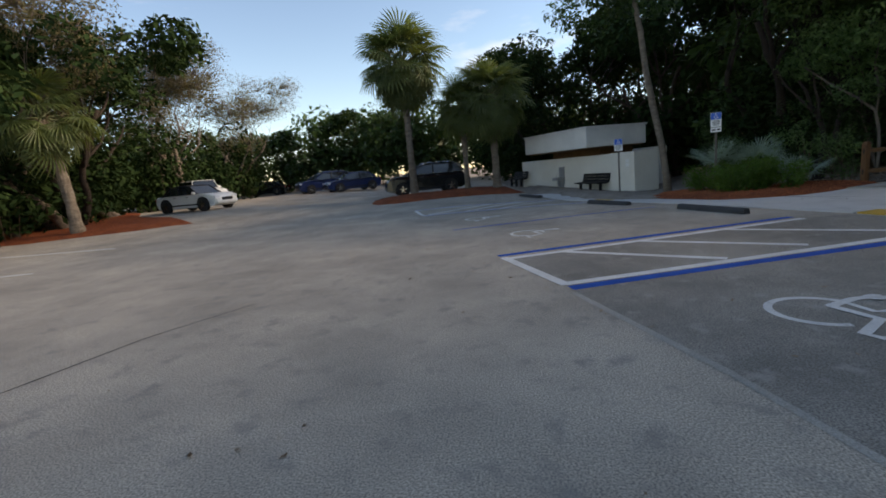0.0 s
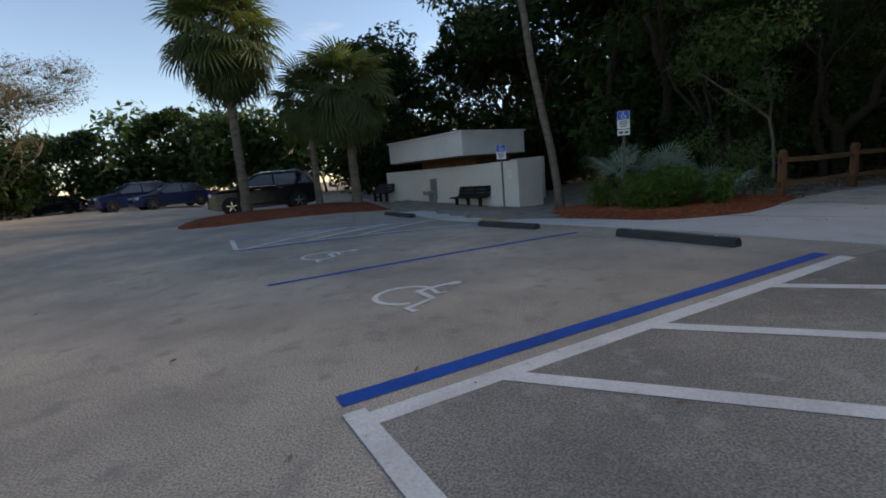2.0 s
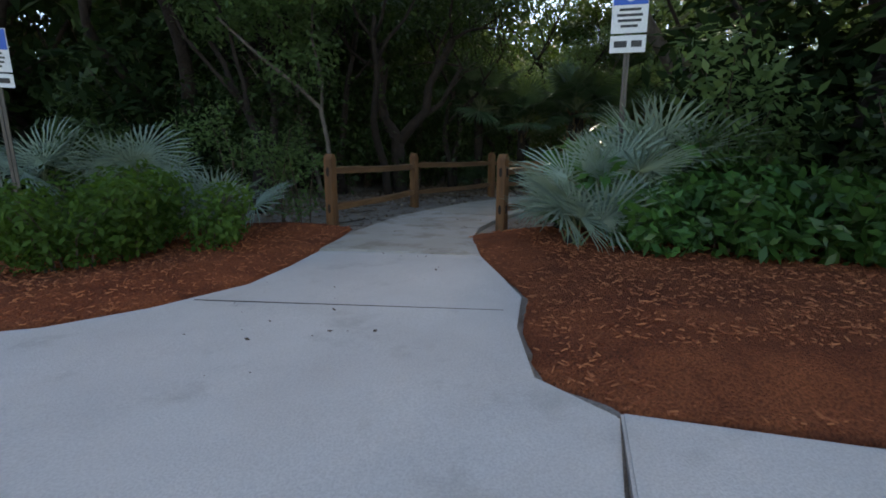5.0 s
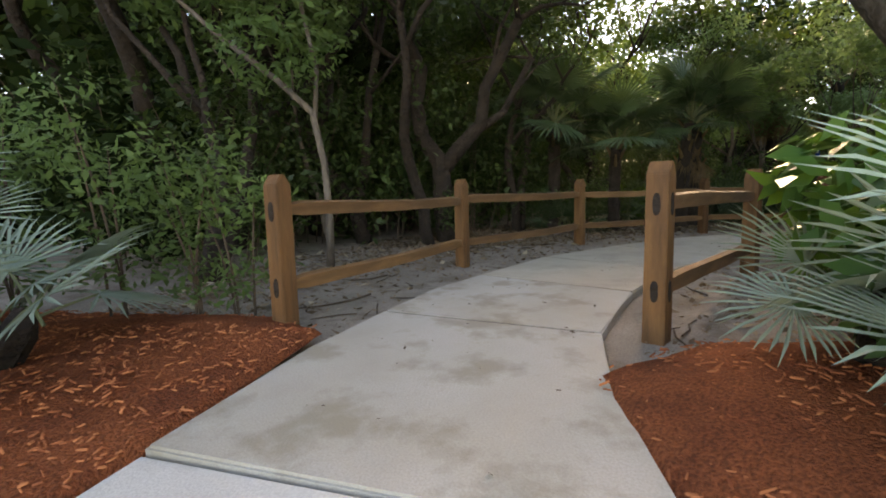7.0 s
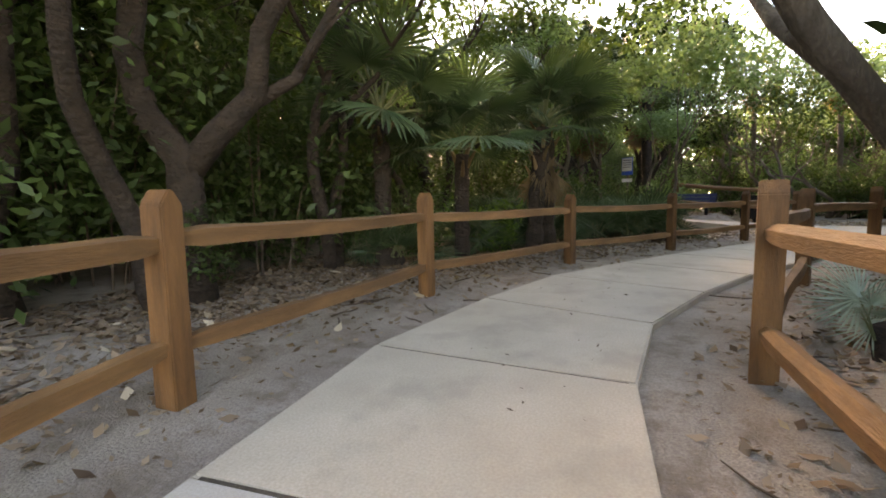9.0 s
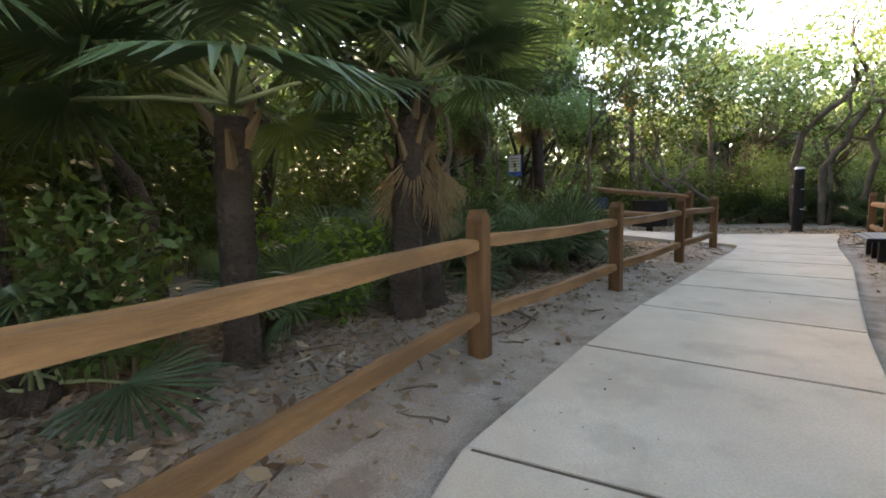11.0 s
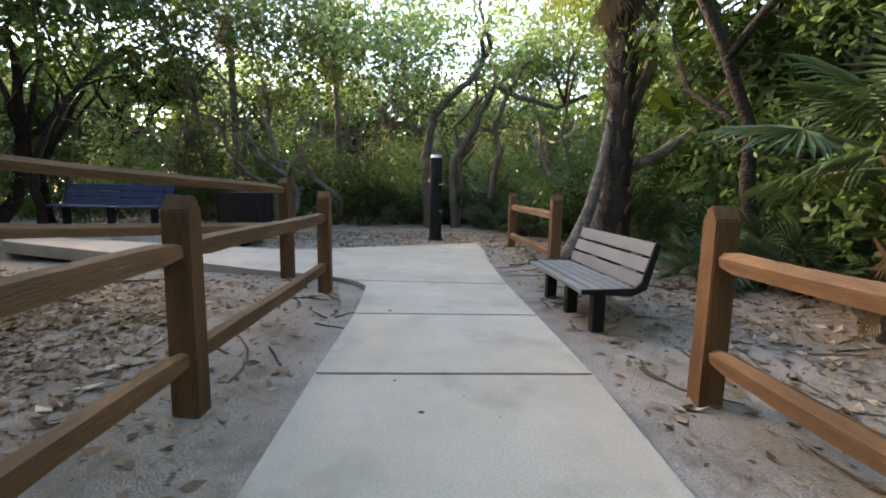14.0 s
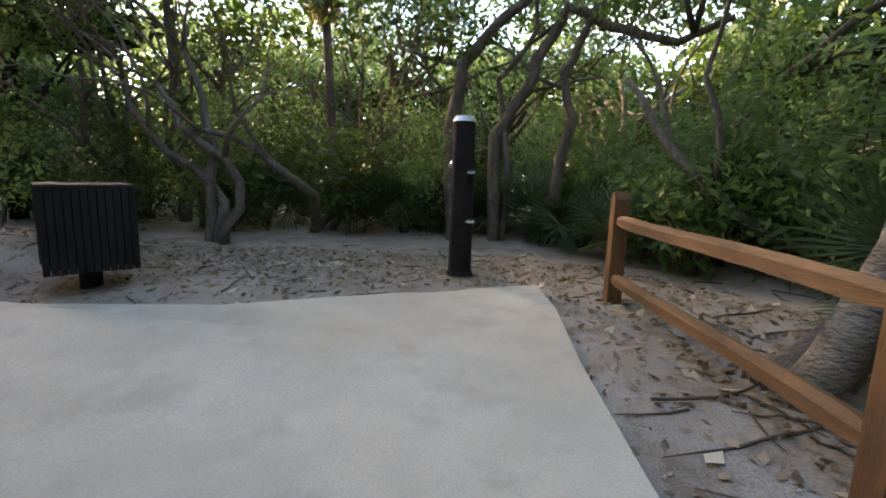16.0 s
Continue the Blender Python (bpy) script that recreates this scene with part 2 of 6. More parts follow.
M["car_black"] = mat("car_black", (0.010, 0.012, 0.016), (0.013, 0.015, 0.018), 2, 0.15, 60, 0.0, spec=0.5)
M["car_glass"] = mat("car_glass", (0.012, 0.014, 0.016), (0.02, 0.022, 0.025), 2, 0.08, 60, 0.0, spec=0.8)
M["tyre"] = mat("tyre", (0.02, 0.02, 0.02), (0.03, 0.03, 0.03), 6, 0.85, 50, 0.2)
M["lamp_red"] = mat("lamp_red", (0.35, 0.02, 0.015), (0.28, 0.015, 0.012), 6, 0.25, 50, 0.0)
M["lamp_clear"] = mat("lamp_clear", (0.7, 0.72, 0.74), (0.6, 0.62, 0.64), 6, 0.15, 50, 0.0)

# ---- small builders ----
def put(name, bm, material, parent=None, smooth=False):
    me = bpy.data.meshes.new(name)
    bm.normal_update()
    bm.to_mesh(me)
    bm.free()
    me.materials.append(M[material])
    if smooth:
        for f in me.polygons:
            f.use_smooth = True
    ob = new(name, me)
    ob.parent = parent
    return ob


def part(name, bm, material, parent, label="", smooth=False):
    return tagged(put(name, bm, material, parent, smooth), label)


def empty(name, x, y, z, rz=0.0):
    ob = new(name)
    ob.empty_display_size = 0.1
    ob.matrix_basis = pose(x, y, z, 0, 0, rz)
    return ob


def raw(name, verts, faces, material, parent=None, smooth=False):
    me = bpy.data.meshes.new(name)
    verts, faces = np.asarray(verts, dtype=np.float32), np.asarray(faces, dtype=np.int32)
    k = faces.shape[1]
    me.vertices.add(len(verts))
    me.vertices.foreach_set("co", verts.ravel())
    me.loops.add(faces.size)
    me.loops.foreach_set("vertex_index", faces.ravel())
    me.polygons.add(len(faces))
    me.polygons.foreach_set("loop_start", np.arange(len(faces), dtype=np.int32) * k)
    me.polygons.foreach_set("loop_total", np.full(len(faces), k, dtype=np.int32))
    if smooth:
        me.polygons.foreach_set("use_smooth", np.ones(len(faces), dtype=bool))
    me.update(calc_edges=True)
    me.materials.append(M[material])
    ob = new(name, me)
    ob.parent = parent
    return ob


def box(bm, x, y, z, sx, sy, sz, m=None, bevel=0.0, taper=None):
    """A box centred at x, y, z; bevelled edges; m: a further pose."""
    r = bmesh.ops.create_cube(bm, size=1.0)
    vs = r["verts"]
    for v in vs:
        v.co = Vector((v.co.x * sx, v.co.y * sy, v.co.z * sz))
        if taper and v.co.z > 0:
            v.co.x *= taper
            v.co.y *= taper
        v.co += Vector((x, y, z))
        if m:
            v.co = m @ v.co
    if bevel:
        es = list({e for v in vs for e in v.link_edges})
        bmesh.ops.bevel(bm, geom=es, offset=bevel, segments=2, affect='EDGES', profile=0.6)
    return bm


def one(x, y, z, sx, sy, sz, m=None, bevel=0.0, taper=None):
    return box(bmesh.new(), x, y, z, sx, sy, sz, m, bevel, taper)


def tube(bm, pts, radii, n=8, wob=0.0, rnd=None):
    """A tube along points with a radius at each; closed ends."""
    rings, up = [], Vector((0, 0, 1))
    pts = [Vector(p) for p in pts]
    u = None
    for i, p in enumerate(pts):
        d = (pts[min(i + 1, len(pts) - 1)] - pts[max(i - 1, 0)]).normalized()
        if u is None:
            u = d.cross(Vector((1, 0, 0)) if abs(d.x) < 0.8 else Vector((0, 1, 0))).normalized()
        else:
            u = (u - d * u.dot(d)).normalized()
        v = d.cross(u)
        ring = []
        for k in range(n):
            a = 2 * math.pi * k / n
            r = radii[i] * (1 + (rnd.uniform(-wob, wob) if rnd else 0))
            ring.append(bm.verts.new(p + (u * math.cos(a) + v * math.sin(a)) * r))
        rings.append(ring)
    for a, b in zip(rings, rings[1:]):
        for k in range(n):
            bm.faces.new((a[k], a[(k + 1) % n], b[(k + 1) % n], b[k]))
    bm.faces.new(rings[0][::-1])
    bm.faces.new(rings[-1])
    return bm


def prism(bm, poly, z0, z1):
    """An upright prism on a plan outline; z0 and z1 are numbers or functions of x and y."""
    f0, f1 = (z0 if callable(z0) else lambda x, y: z0), (z1 if callable(z1) else lambda x, y: z1)
    area = sum(a[0] * b[1] - b[0] * a[1] for a, b in zip(poly, poly[1:] + poly[:1]))
    if area < 0:
        poly = poly[::-1]
    lo = [bm.verts.new((x, y, f0(x, y))) for x, y in poly]
    hi = [bm.verts.new((x, y, f1(x, y))) for x, y in poly]
    bm.faces.new(hi)
    bm.faces.new(lo[::-1])
    for i in range(len(poly)):
        j = (i + 1) % len(poly)
        bm.faces.new((lo[i], lo[j], hi[j], hi[i]))
    return bm


def smooth01(v):
    v = min(1.0, max(0.0, v))
    return v * v * (3 - 2 * v)


def inside(poly, x, y):
    hit = False
    for (ax, ay), (bx, by) in zip(poly, poly[1:] + poly[:1]):
        if (ay > y) != (by > y) and x < (bx - ax) * (y - ay) / (by - ay) + ax:
            hit = not hit
    return hit


def seg_dist(px, py, a, b):
    dx, dy = b[0] - a[0], b[1] - a[1]
    t = max(0.0, min(1.0, ((px - a[0]) * dx + (py - a[1]) * dy) / (dx * dx + dy * dy + 1e-9)))
    return math.hypot(px - a[0] - t * dx, py - a[1] - t * dy)


def line_dist(px, py, pts):
    return min(seg_dist(px, py, a, b) for a, b in zip(pts, pts[1:]))

# ---- plan ----
def lot_z(x, y):
    """The car park tilts: up to the west, down to the hut."""
    return smooth01((y - 10) / 12) * (max(-0.42, min(0.2, -0.085 * (x - 1.4))) + 0.3 * smooth01((-x - 8) / 5))


FRONT = [(9.8, -45), (9.8, 2.2), (7.96, 6.47), (7.10, 8.66), (6.44, 10.01), (5.79, 11.64), (4.70, 14.25), (3.08, 16.6), (1.9, 20.4), (1.2, 26), (-2, 46)]


def front_x(y):
    for (ax, ay), (bx, by) in zip(FRONT, FRONT[1:]):
        if ay <= y <= by:
            return ax + (bx - ax) * (y - ay) / (by - ay)
    return FRONT[-1][0]


STATIONS = [  # left edge, right edge of the walk, from joint to joint
    ((9.56, 12.90), (10.42, 11.20)), ((10.55, 13.45), (11.15, 11.80)), ((11.40, 13.80), (11.95, 12.24)), ((12.2, 14.08), (12.6, 12.42)),
    ((13.10, 14.23), (13.25, 12.58)), ((14.7, 14.42), (14.6, 12.70)), ((16.45, 14.18), (15.95, 12.60)),
    ((18.10, 13.77), (17.45, 12.08)), ((19.67, 12.97), (18.85, 11.42)), ((21.08, 12.17), (20.10, 10.68)), ((22.28, 11.40), (21.33, 9.90)),
    ((23.50, 10.62), (22.55, 9.12)), ((24.74, 9.85), (23.81, 8.31)), ((25.9, 9.1), (25.0, 7.63)), ((27.32, 8.52), (26.2, 6.95))]
APRON = [(9.56, 12.90), (8.9, 12.51), (8.29, 12.2), (7.5, 12.18), (6.9, 12.33), (6.53, 12.62), (5.83, 14.55), (4.72, 14.2), (5.81, 11.62), (6.46, 10.0), (7.12, 8.66), (8.12, 9.0), (8.2, 9.45), (8.75, 9.85), (9.4, 10.15), (9.9, 10.67), (10.42, 11.20)]
JUNCTION = [(27.32, 8.52), (27.7, 8.70), (28.0, 8.93), (28.6, 9.45), (29.9, 10.8), (31.6, 12.5), (33.2, 12.7), (31.7, 10.9), (30.85, 9.4), (30.2, 7.9), (30.1, 6.9), (29.75, 4.72), (28.9, 5.2), (27.9, 5.9), (26.95, 6.5), (26.2, 6.95)]
CENTRE = [(7.3, 10.9)] + [((a[0] + b[0]) / 2, (a[1] + b[1]) / 2) for a, b in STATIONS[:-1]] + [(26.575, 7.725), (28.3, 7.0), (30.4, 10.5), (32.4, 12.6), (36, 16.5)]
LEFT_BED = [(5.58, 16.15), (5.86, 14.5), (6.55, 12.66), (6.9, 12.36), (7.5, 12.21), (8.29, 12.23), (8.9, 12.54), (9.56, 12.93), (10.2, 13.33), (10.8, 13.72), (10.75, 14.25), (10.0, 15.6), (9.0, 18.0), (7.6, 19.6), (6.4, 18.6)]
RIGHT_BED = [(11.3, 11.98), (10.85, 11.6), (10.4, 11.18), (9.9, 10.64), (9.42, 10.12), (8.77, 9.82), (8.22, 9.42), (8.15, 8.98), (8.68, 7.95), (9.3, 6.3), (11.0, 2.0), (13.8, 2.2), (14.0, 8), (13.2, 10.6), (12.1, 11.75)]
LEFT_POSTS = [(10.72, 14.08), (13.56, 14.92), (16.53, 14.88), (19.46, 13.76), (22.06, 12.19), (24.66, 10.52), (27.07, 8.96)]
RIGHT_POSTS = [(12.2, 12.0), (15.0, 12.06), (18.45, 11.0), (20.86, 9.53), (23.28, 8.01)]
SIDE_POSTS = [(26.36, 6.0), (28.85, 4.55)]
BACK_POSTS = [(28.06, 9.12), (25.8, 11.95)]


def walk_dist(x, y):
    return line_dist(x, y, CENTRE)


def ground_z(x, y):
    d = walk_dist(x, y)
    if x < front_x(y) + 1.0 and y < 46:
        return lot_z(x, y) - 0.05
    w = smooth01((d - 0.9) / 1.3)
    n = noise.noise(Vector((x * 0.9, y * 0.9, 0))) * 0.05 + noise.noise(Vector((x * 3.1, y * 3.1, 4))) * 0.02
    far = smooth01((d - 2.5) / 6) * 0.12
    mound = 0.32 * smooth01((1.9 - math.hypot(x - 33.2, y - 11.0)) / 0.9)
    return lot_z(x, y) * (1 - smooth01((x - 9) / 4)) - 0.07 + w * (0.075 + n) + far + mound

# ---- ground ----
def spaced(lo, hi, step, far):
    mid = list(np.arange(lo, hi, step))
    out, s = [], step
    v = lo
    while v > -far:
        s *= 1.35
        v -= s
        out.insert(0, v)
    v, s = hi, step
    up = [hi]
    while v < far:
        s *= 1.35
        v += s
        up.append(v)
    return out + mid + up


gx, gy = spaced(-6, 34, 0.3, 700), spaced(-2, 20, 0.3, 700)
gv = [(x, y, ground_z(x, y)) for y in gy for x in gx]
nx = len(gx)
gf = [(j * nx + i, j * nx + i + 1, (j + 1) * nx + i + 1, (j + 1) * nx + i) for j in range(len(gy) - 1) for i in range(nx - 1)]
ground = tagged(raw("ground", gv, gf, "sand", smooth=True), "pale grey sandy ground with leaf litter", "ground", kind="structure")

ys = spaced(2, 24, 0.8, 60)
ys = [y for y in ys if -45 <= y <= 46]
us = [0, 0.3, 0.5, 0.62, 0.7, 0.76, 0.81, 0.86, 0.9, 0.94, 0.97, 1.0]
av = [(-62 + (front_x(y) + 62) * u, y, lot_z(-62 + (front_x(y) + 62) * u, y)) for y in ys for u in us]
af = [(j * 12 + i, j * 12 + i + 1, j * 12 + i + 13, j * 12 + i + 12) for j in range(len(ys) - 1) for i in range(11)]
tagged(raw("road", av, af, "asphalt", smooth=True), "worn grey asphalt car park with dark stains", "road", kind="structure")

patch = bmesh.new()
prism(patch, [(1.3, 6.55), (6.2, 8.45), (7.05, 8.62), (7.9, 6.45), (9.75, 2.2), (9.75, -6), (4.9, -6), (3.6, 0.2), (3.1, 1.4), (2.75, 2.6), (2.02, 4.6), (1.98, 4.86)], -0.03, 0.002)
tagged(put("road_patch", patch, "asphalt_dark"), "darker asphalt patch under the hatched aisle", "road", kind="structure")

# ---- concrete ----
def panel(bm, quad, z, depth=0.12, gap=0.008):
    cx, cy = sum(p[0] for p in quad) / len(quad), sum(p[1] for p in quad) / len(quad)
    q = []
    for x, y in quad:
        d = math.hypot(x - cx, y - cy)
        q.append((x + (cx - x) * gap / d, y + (cy - y) * gap / d))
    prism(bm, q, lambda x, y: z(x, y) - depth, z)
    top = [e for e in bm.edges if all(v.co.z > z(v.co.x, v.co.y) - 0.01 for v in e.verts)]
    bmesh.ops.bevel(bm, geom=top, offset=0.012, segments=2, affect='EDGES')
    return bm


pavement = tagged(empty("pavement", 7, 11, 0), "pale grey concrete pavement along the car park", "pavement", kind="structure")
PM = pose(7, 11, 0).inverted()


def shifted(bm, m):
    bmesh.ops.transform(bm, matrix=m, verts=bm.verts)
    return bm


def side_z(x, y):
    return lot_z(x, y) + 0.02


def apron_z(x, y):
    return lot_z(x, y) * (1 - smooth01((x - 8) / 3)) + 0.02 * (1 - smooth01((x - 8) / 2))


part("panel", shifted(panel(bmesh.new(), APRON, apron_z), PM), "concrete", pavement)
q = [(7.784, 12.12), (8.984, 10.08), (8.995, 10.086), (7.795, 12.126)]
part("joint_filler", shifted(prism(bmesh.new(), q, lambda x, y: apron_z(x, y) - 0.03, lambda x, y: apron_z(x, y) + 0.002), PM), "joint_dirt", pavement, "dark dirt packed in the joint")


def offset_front(y, w):
    return (front_x(y) + 0.93 * w, y + 0.36 * w)


cuts = [-8, -6.4, -4.8, -3.2, -1.6, 0.0, 1.6, 3.2, 4.7, 6.1, 7.4, 8.62]
for a, b in zip(cuts, cuts[1:]):
    part("panel", shifted(panel(bmesh.new(), [(front_x(a) + 0.02, a), offset_front(a, 1.15), offset_front(b, 1.12), (front_x(b) + 0.02, b)], side_z), PM), "concrete", pavement)
cuts = [14.22, 15.4, 16.6, 18.0, 19.4, 20.4]
for a, b in zip(cuts, cuts[1:]):
    wa, wb = 1.15 + max(0, a - 15.6) * 1.1, 1.15 + max(0, b - 15.6) * 1.1
    part("panel", shifted(panel(bmesh.new(), [(front_x(a) + 0.02, a), offset_front(a, wa), offset_front(b, wb), (front_x(b) + 0.02, b)], side_z), PM), "concrete", pavement)

path = tagged(empty("path", 18, 12, 0), "curving tan concrete footpath with cut joints", "footpath", kind="structure")
QM = pose(18, 12, 0).inverted()
for run in [STATIONS[0:3], STATIONS[2:5]] + [STATIONS[i:i + 2] for i in range(4, len(STATIONS) - 1)]:
    outline = [a for a, b in run] + [b for a, b in run[::-1]]
    if run[-1] is STATIONS[-1]:
        outline.insert(1, (26.95, 8.50))
    part("panel", shifted(panel(bmesh.new(), outline, lambda x, y: 0.0), QM), "mixed_concrete" if run[0][0][0] < 13.0 else "tan_concrete", path)
for k, (a, b) in enumerate(STATIONS):
    if k in (0, 1, 3):
        continue
    d = Vector((b[0] - a[0], b[1] - a[1])).normalized() * 0.05
    s = Vector((-d.y, d.x)).normalized() * (0.006 if k in (2, 5, 6) or k > 11 else 0.010)
    q = [(a[0] + d.x + s.x, a[1] + d.y + s.y), (b[0] - d.x + s.x, b[1] - d.y + s.y), (b[0] - d.x - s.x, b[1] - d.y - s.y), (a[0] + d.x - s.x, a[1] + d.y - s.y)]
    part("joint_filler", shifted(prism(bmesh.new(), q, -0.05, -0.004), QM), "joint_dirt", path, "dark dirt packed in the joint")


def junction_z(x, y):
    return 0.22 * smooth01((y - 9.0) / 3.5)


part("panel", shifted(panel(bmesh.new(), JUNCTION, junction_z, depth=0.18), QM), "tan_concrete", path)

# ---- mulch ----
def bed(name, poly, h, label, zf, step=0.1, rings=(1.0, 0.985, 0.95, 0.88, 0.75, 0.55, 0.3), rnd=random.Random(5)):
    out = []
    for a, b in zip(poly, poly[1:] + poly[:1]):
        n = max(2, int(math.hypot(b[0] - a[0], b[1] - a[1]) / step))
        for i in range(n):
            t = i / n
            out.append((a[0] + (b[0] - a[0]) * t + rnd.uniform(-0.015, 0.015), a[1] + (b[1] - a[1]) * t + rnd.uniform(-0.015, 0.015)))
    cx, cy = sum(p[0] for p in out) / len(out), sum(p[1] for p in out) / len(out)
    vs, fs, n = [], [], len(out)
    for k, r in enumerate(rings):
        for x, y in out:
            px, py = cx + (x - cx) * r, cy + (y - cy) * r
            d = (1 - r) * math.hypot(x - cx, y - cy)
            vs.append((px, py, zf(px, py) + (-0.03 if k == 0 else 0.015 + h * smooth01(d / 0.7) + noise.noise(Vector((px * 4, py * 4, 1))) * 0.018)))
    for k in range(len(rings) - 1):
        fs += [(k * n + i, k * n + (i + 1) % n, (k + 1) * n + (i + 1) % n, (k + 1) * n + i) for i in range(n)]
    c = len(vs)
    vs.append((cx, cy, zf(cx, cy) + 0.015 + h))
    last = (len(rings) - 1) * n
    fs += [(last + i, last + (i + 1) % n, c, c) for i in range(n)]
    bm = bmesh.new()
    bv = [bm.verts.new(v) for v in vs]
    for f in fs:
        bm.faces.new([bv[i] for i in dict.fromkeys(f)])
    bmesh.ops.recalc_face_normals(bm, faces=bm.faces)
    return tagged(put(name, bm, "mulch", smooth=True), label, "mulch bed", kind="structure"), out


def chips(poly, count, zf, h, rnd):
    """Loose wood chips: thin tilted slips."""
    xs, ys_ = [p[0] for p in poly], [p[1] for p in poly]
    vs, fs = [], []
    while len(fs) < count * 5:
        x, y = rnd.uniform(min(xs), max(xs)), rnd.uniform(min(ys_), max(ys_))
        if not inside(poly, x, y):
            continue
        d = line_dist(x, y, poly + poly[:1])
        l, w, a = rnd.uniform(0.018, 0.06), rnd.uniform(0.005, 0.011), rnd.uniform(0, math.pi)
        z = zf(x, y) + 0.02 + h * smooth01(d / 0.7)
        m = pose(x, y, z, rnd.uniform(-20, 20), rnd.uniform(-20, 20), math.degrees(a))
        k = len(vs)
        for sx, sy, sz in ((-1, -1, 0), (1, -1, 0), (1, 1, 0), (-1, 1, 0), (-0.9, -0.7, 1), (0.8, -0.9, 1), (0.9, 0.7, 1), (-0.8, 0.9, 1)):
            v = m @ Vector((sx * l / 2, sy * w / 2, sz * 0.006))
            vs.append((v.x, v.y, v.z))
        fs += [(k + 4, k + 5, k + 6, k + 7), (k, k + 1, k + 5, k + 4), (k + 1, k + 2, k + 6, k + 5), (k + 2, k + 3, k + 7, k + 6), (k + 3, k, k + 4, k + 7)]
    return tagged(raw("mulch_chips", vs, fs, "chip"), "loose red-brown wood chips on the mulch bed", "wood chips", kind="stuff")


bed_z = lambda x, y: apron_z(x, y) if x > 8 else side_z(x, y)
bed("mulch_bed", LEFT_BED, 0.10, "red-brown mulch bed beside the pavement", bed_z)
bed("mulch_bed", RIGHT_BED, 0.12, "red-brown mulch bed beside the footpath", bed_z)
chips(LEFT_BED, 6500, bed_z, 0.10, random.Random(11))
chips(RIGHT_BED, 9500, bed_z, 0.12, random.Random(12))
MIDDLE_BED = [(-5.2, 19.7), (-4.7, 18.95), (-3.7, 18.9), (-1.3, 20.0), (1.0, 21.2), (1.7, 22.0), (0.9, 26.0), (-1.5, 25.0), (-3.3, 24.1), (-4.9, 23.5), (-5.7, 21.6)]
WEST_BED = [(-11.5, 16.2), (-13.5, 15.2), (-17, 14.0), (-24, 13.2), (-34, 16), (-34, 26), (-22, 25), (-17.5, 20.0), (-13.4, 17.8)]
bed("mulch_bed", MIDDLE_BED, 0.14, "red-brown mulch island under the palms", lot_z, step=0.3)
bed("mulch_bed", WEST_BED, 0.12, "red-brown mulch bed under the western trees", lot_z, step=0.4)

# ---- car park markings ----
D0 = Vector((0.945, 0.327))          # along the bays
N0 = Vector((-0.35, 0.937))          # across the bays
marks = tagged(empty("bay_markings", 3, 8, 0), "white and blue painted bay lines on the asphalt", "road marking", kind="structure")
MM = pose(3, 8, 0).inverted()


def stripe(a, b, w, material, lift=0.004):
    """A painted line from a to b, w wide, in short lengths that follow the ground."""
    a, b = Vector(a), Vector(b)
    d = (b - a).normalized()
    s = Vector((-d.y, d.x)) * w / 2
    n = max(1, int((b - a).length / 0.8))
    bm = bmesh.new()
    rnd = random.Random(int(a.x * 100 + b.y * 77))
    rows = []
    for i in range(n + 1):
        p = a + (b - a) * i / n
        j = rnd.uniform(-0.006, 0.006)
        rows.append([bm.verts.new((q.x, q.y, lot_z(q.x, q.y) + lift)) for q in (p + s * (1 + j * 8), p - s * (1 - j * 8))])
    for r, t in zip(rows, rows[1:]):
        bm.faces.new((r[1], t[1], t[0], r[0]))
    return part("stripe", shifted(bm, MM), material, marks)


P = lambda o, along, across: (o[0] + D0.x * along + N0.x * across, o[1] + D0.y * along + N0.y * across)
A0 = (1.21, 6.63)                    # far outer corner of the hatched aisle
A1 = (1.98, 4.86)                    # near outer corner
stripe((1.26, 6.515), (6.245, 8.455), 0.14, "white_paint")
stripe((1.12, 6.77), (6.19, 8.70), 0.15, "blue_paint")
stripe(P(A1, 0, 0.06), P(A1, 5.2, 0.06), 0.14, "white_paint")
stripe(P(A1, -0.02, -0.13), P(A1, 5.2, -0.13), 0.17, "blue_paint")
stripe(A0, A1, 0.13, "white_paint", 0.006)
for (ax, ay), (bx, by) in (((2.07, 6.83), (3.97, 5.73)), ((3.29, 7.31), (5.14, 6.26)), ((4.72, 7.88), (6.92, 6.65))):
    stripe((ax, ay), (bx, by), 0.13, "white_paint", 0.006)
stripe((-0.10, 10.2), (4.82, 12.03), 0.10, "blue_paint")
B0 = (-1.55, 13.75)
stripe(B0, (3.55, 15.2), 0.10, "white_paint")
stripe(P(B0, 0, -0.11), P((3.55, 15.2), 0, -0.11), 0.08, "blue_paint")
stripe(P(B0, 0, 1.7), (2.75, 16.9), 0.10, "white_paint")
stripe(P(B0, 0, 1.82), P((2.75, 16.9), 0, 0.12), 0.08, "blue_paint")
stripe(B0, P(B0, 0, 1.7), 0.10, "white_paint", 0.006)
for k in range(3):
    stripe(P(B0, 0.2 + k * 1.2, 0.05), P(B0, 2.7 + k * 1.15, 1.6), 0.10, "white_paint", 0.006)
for a, b in (((-14.4, 11.2), (-10.5, 11.45)), ((-13, 7.0), (-9.2, 8.0))):
    stripe(a, b, 0.11, "white_paint")


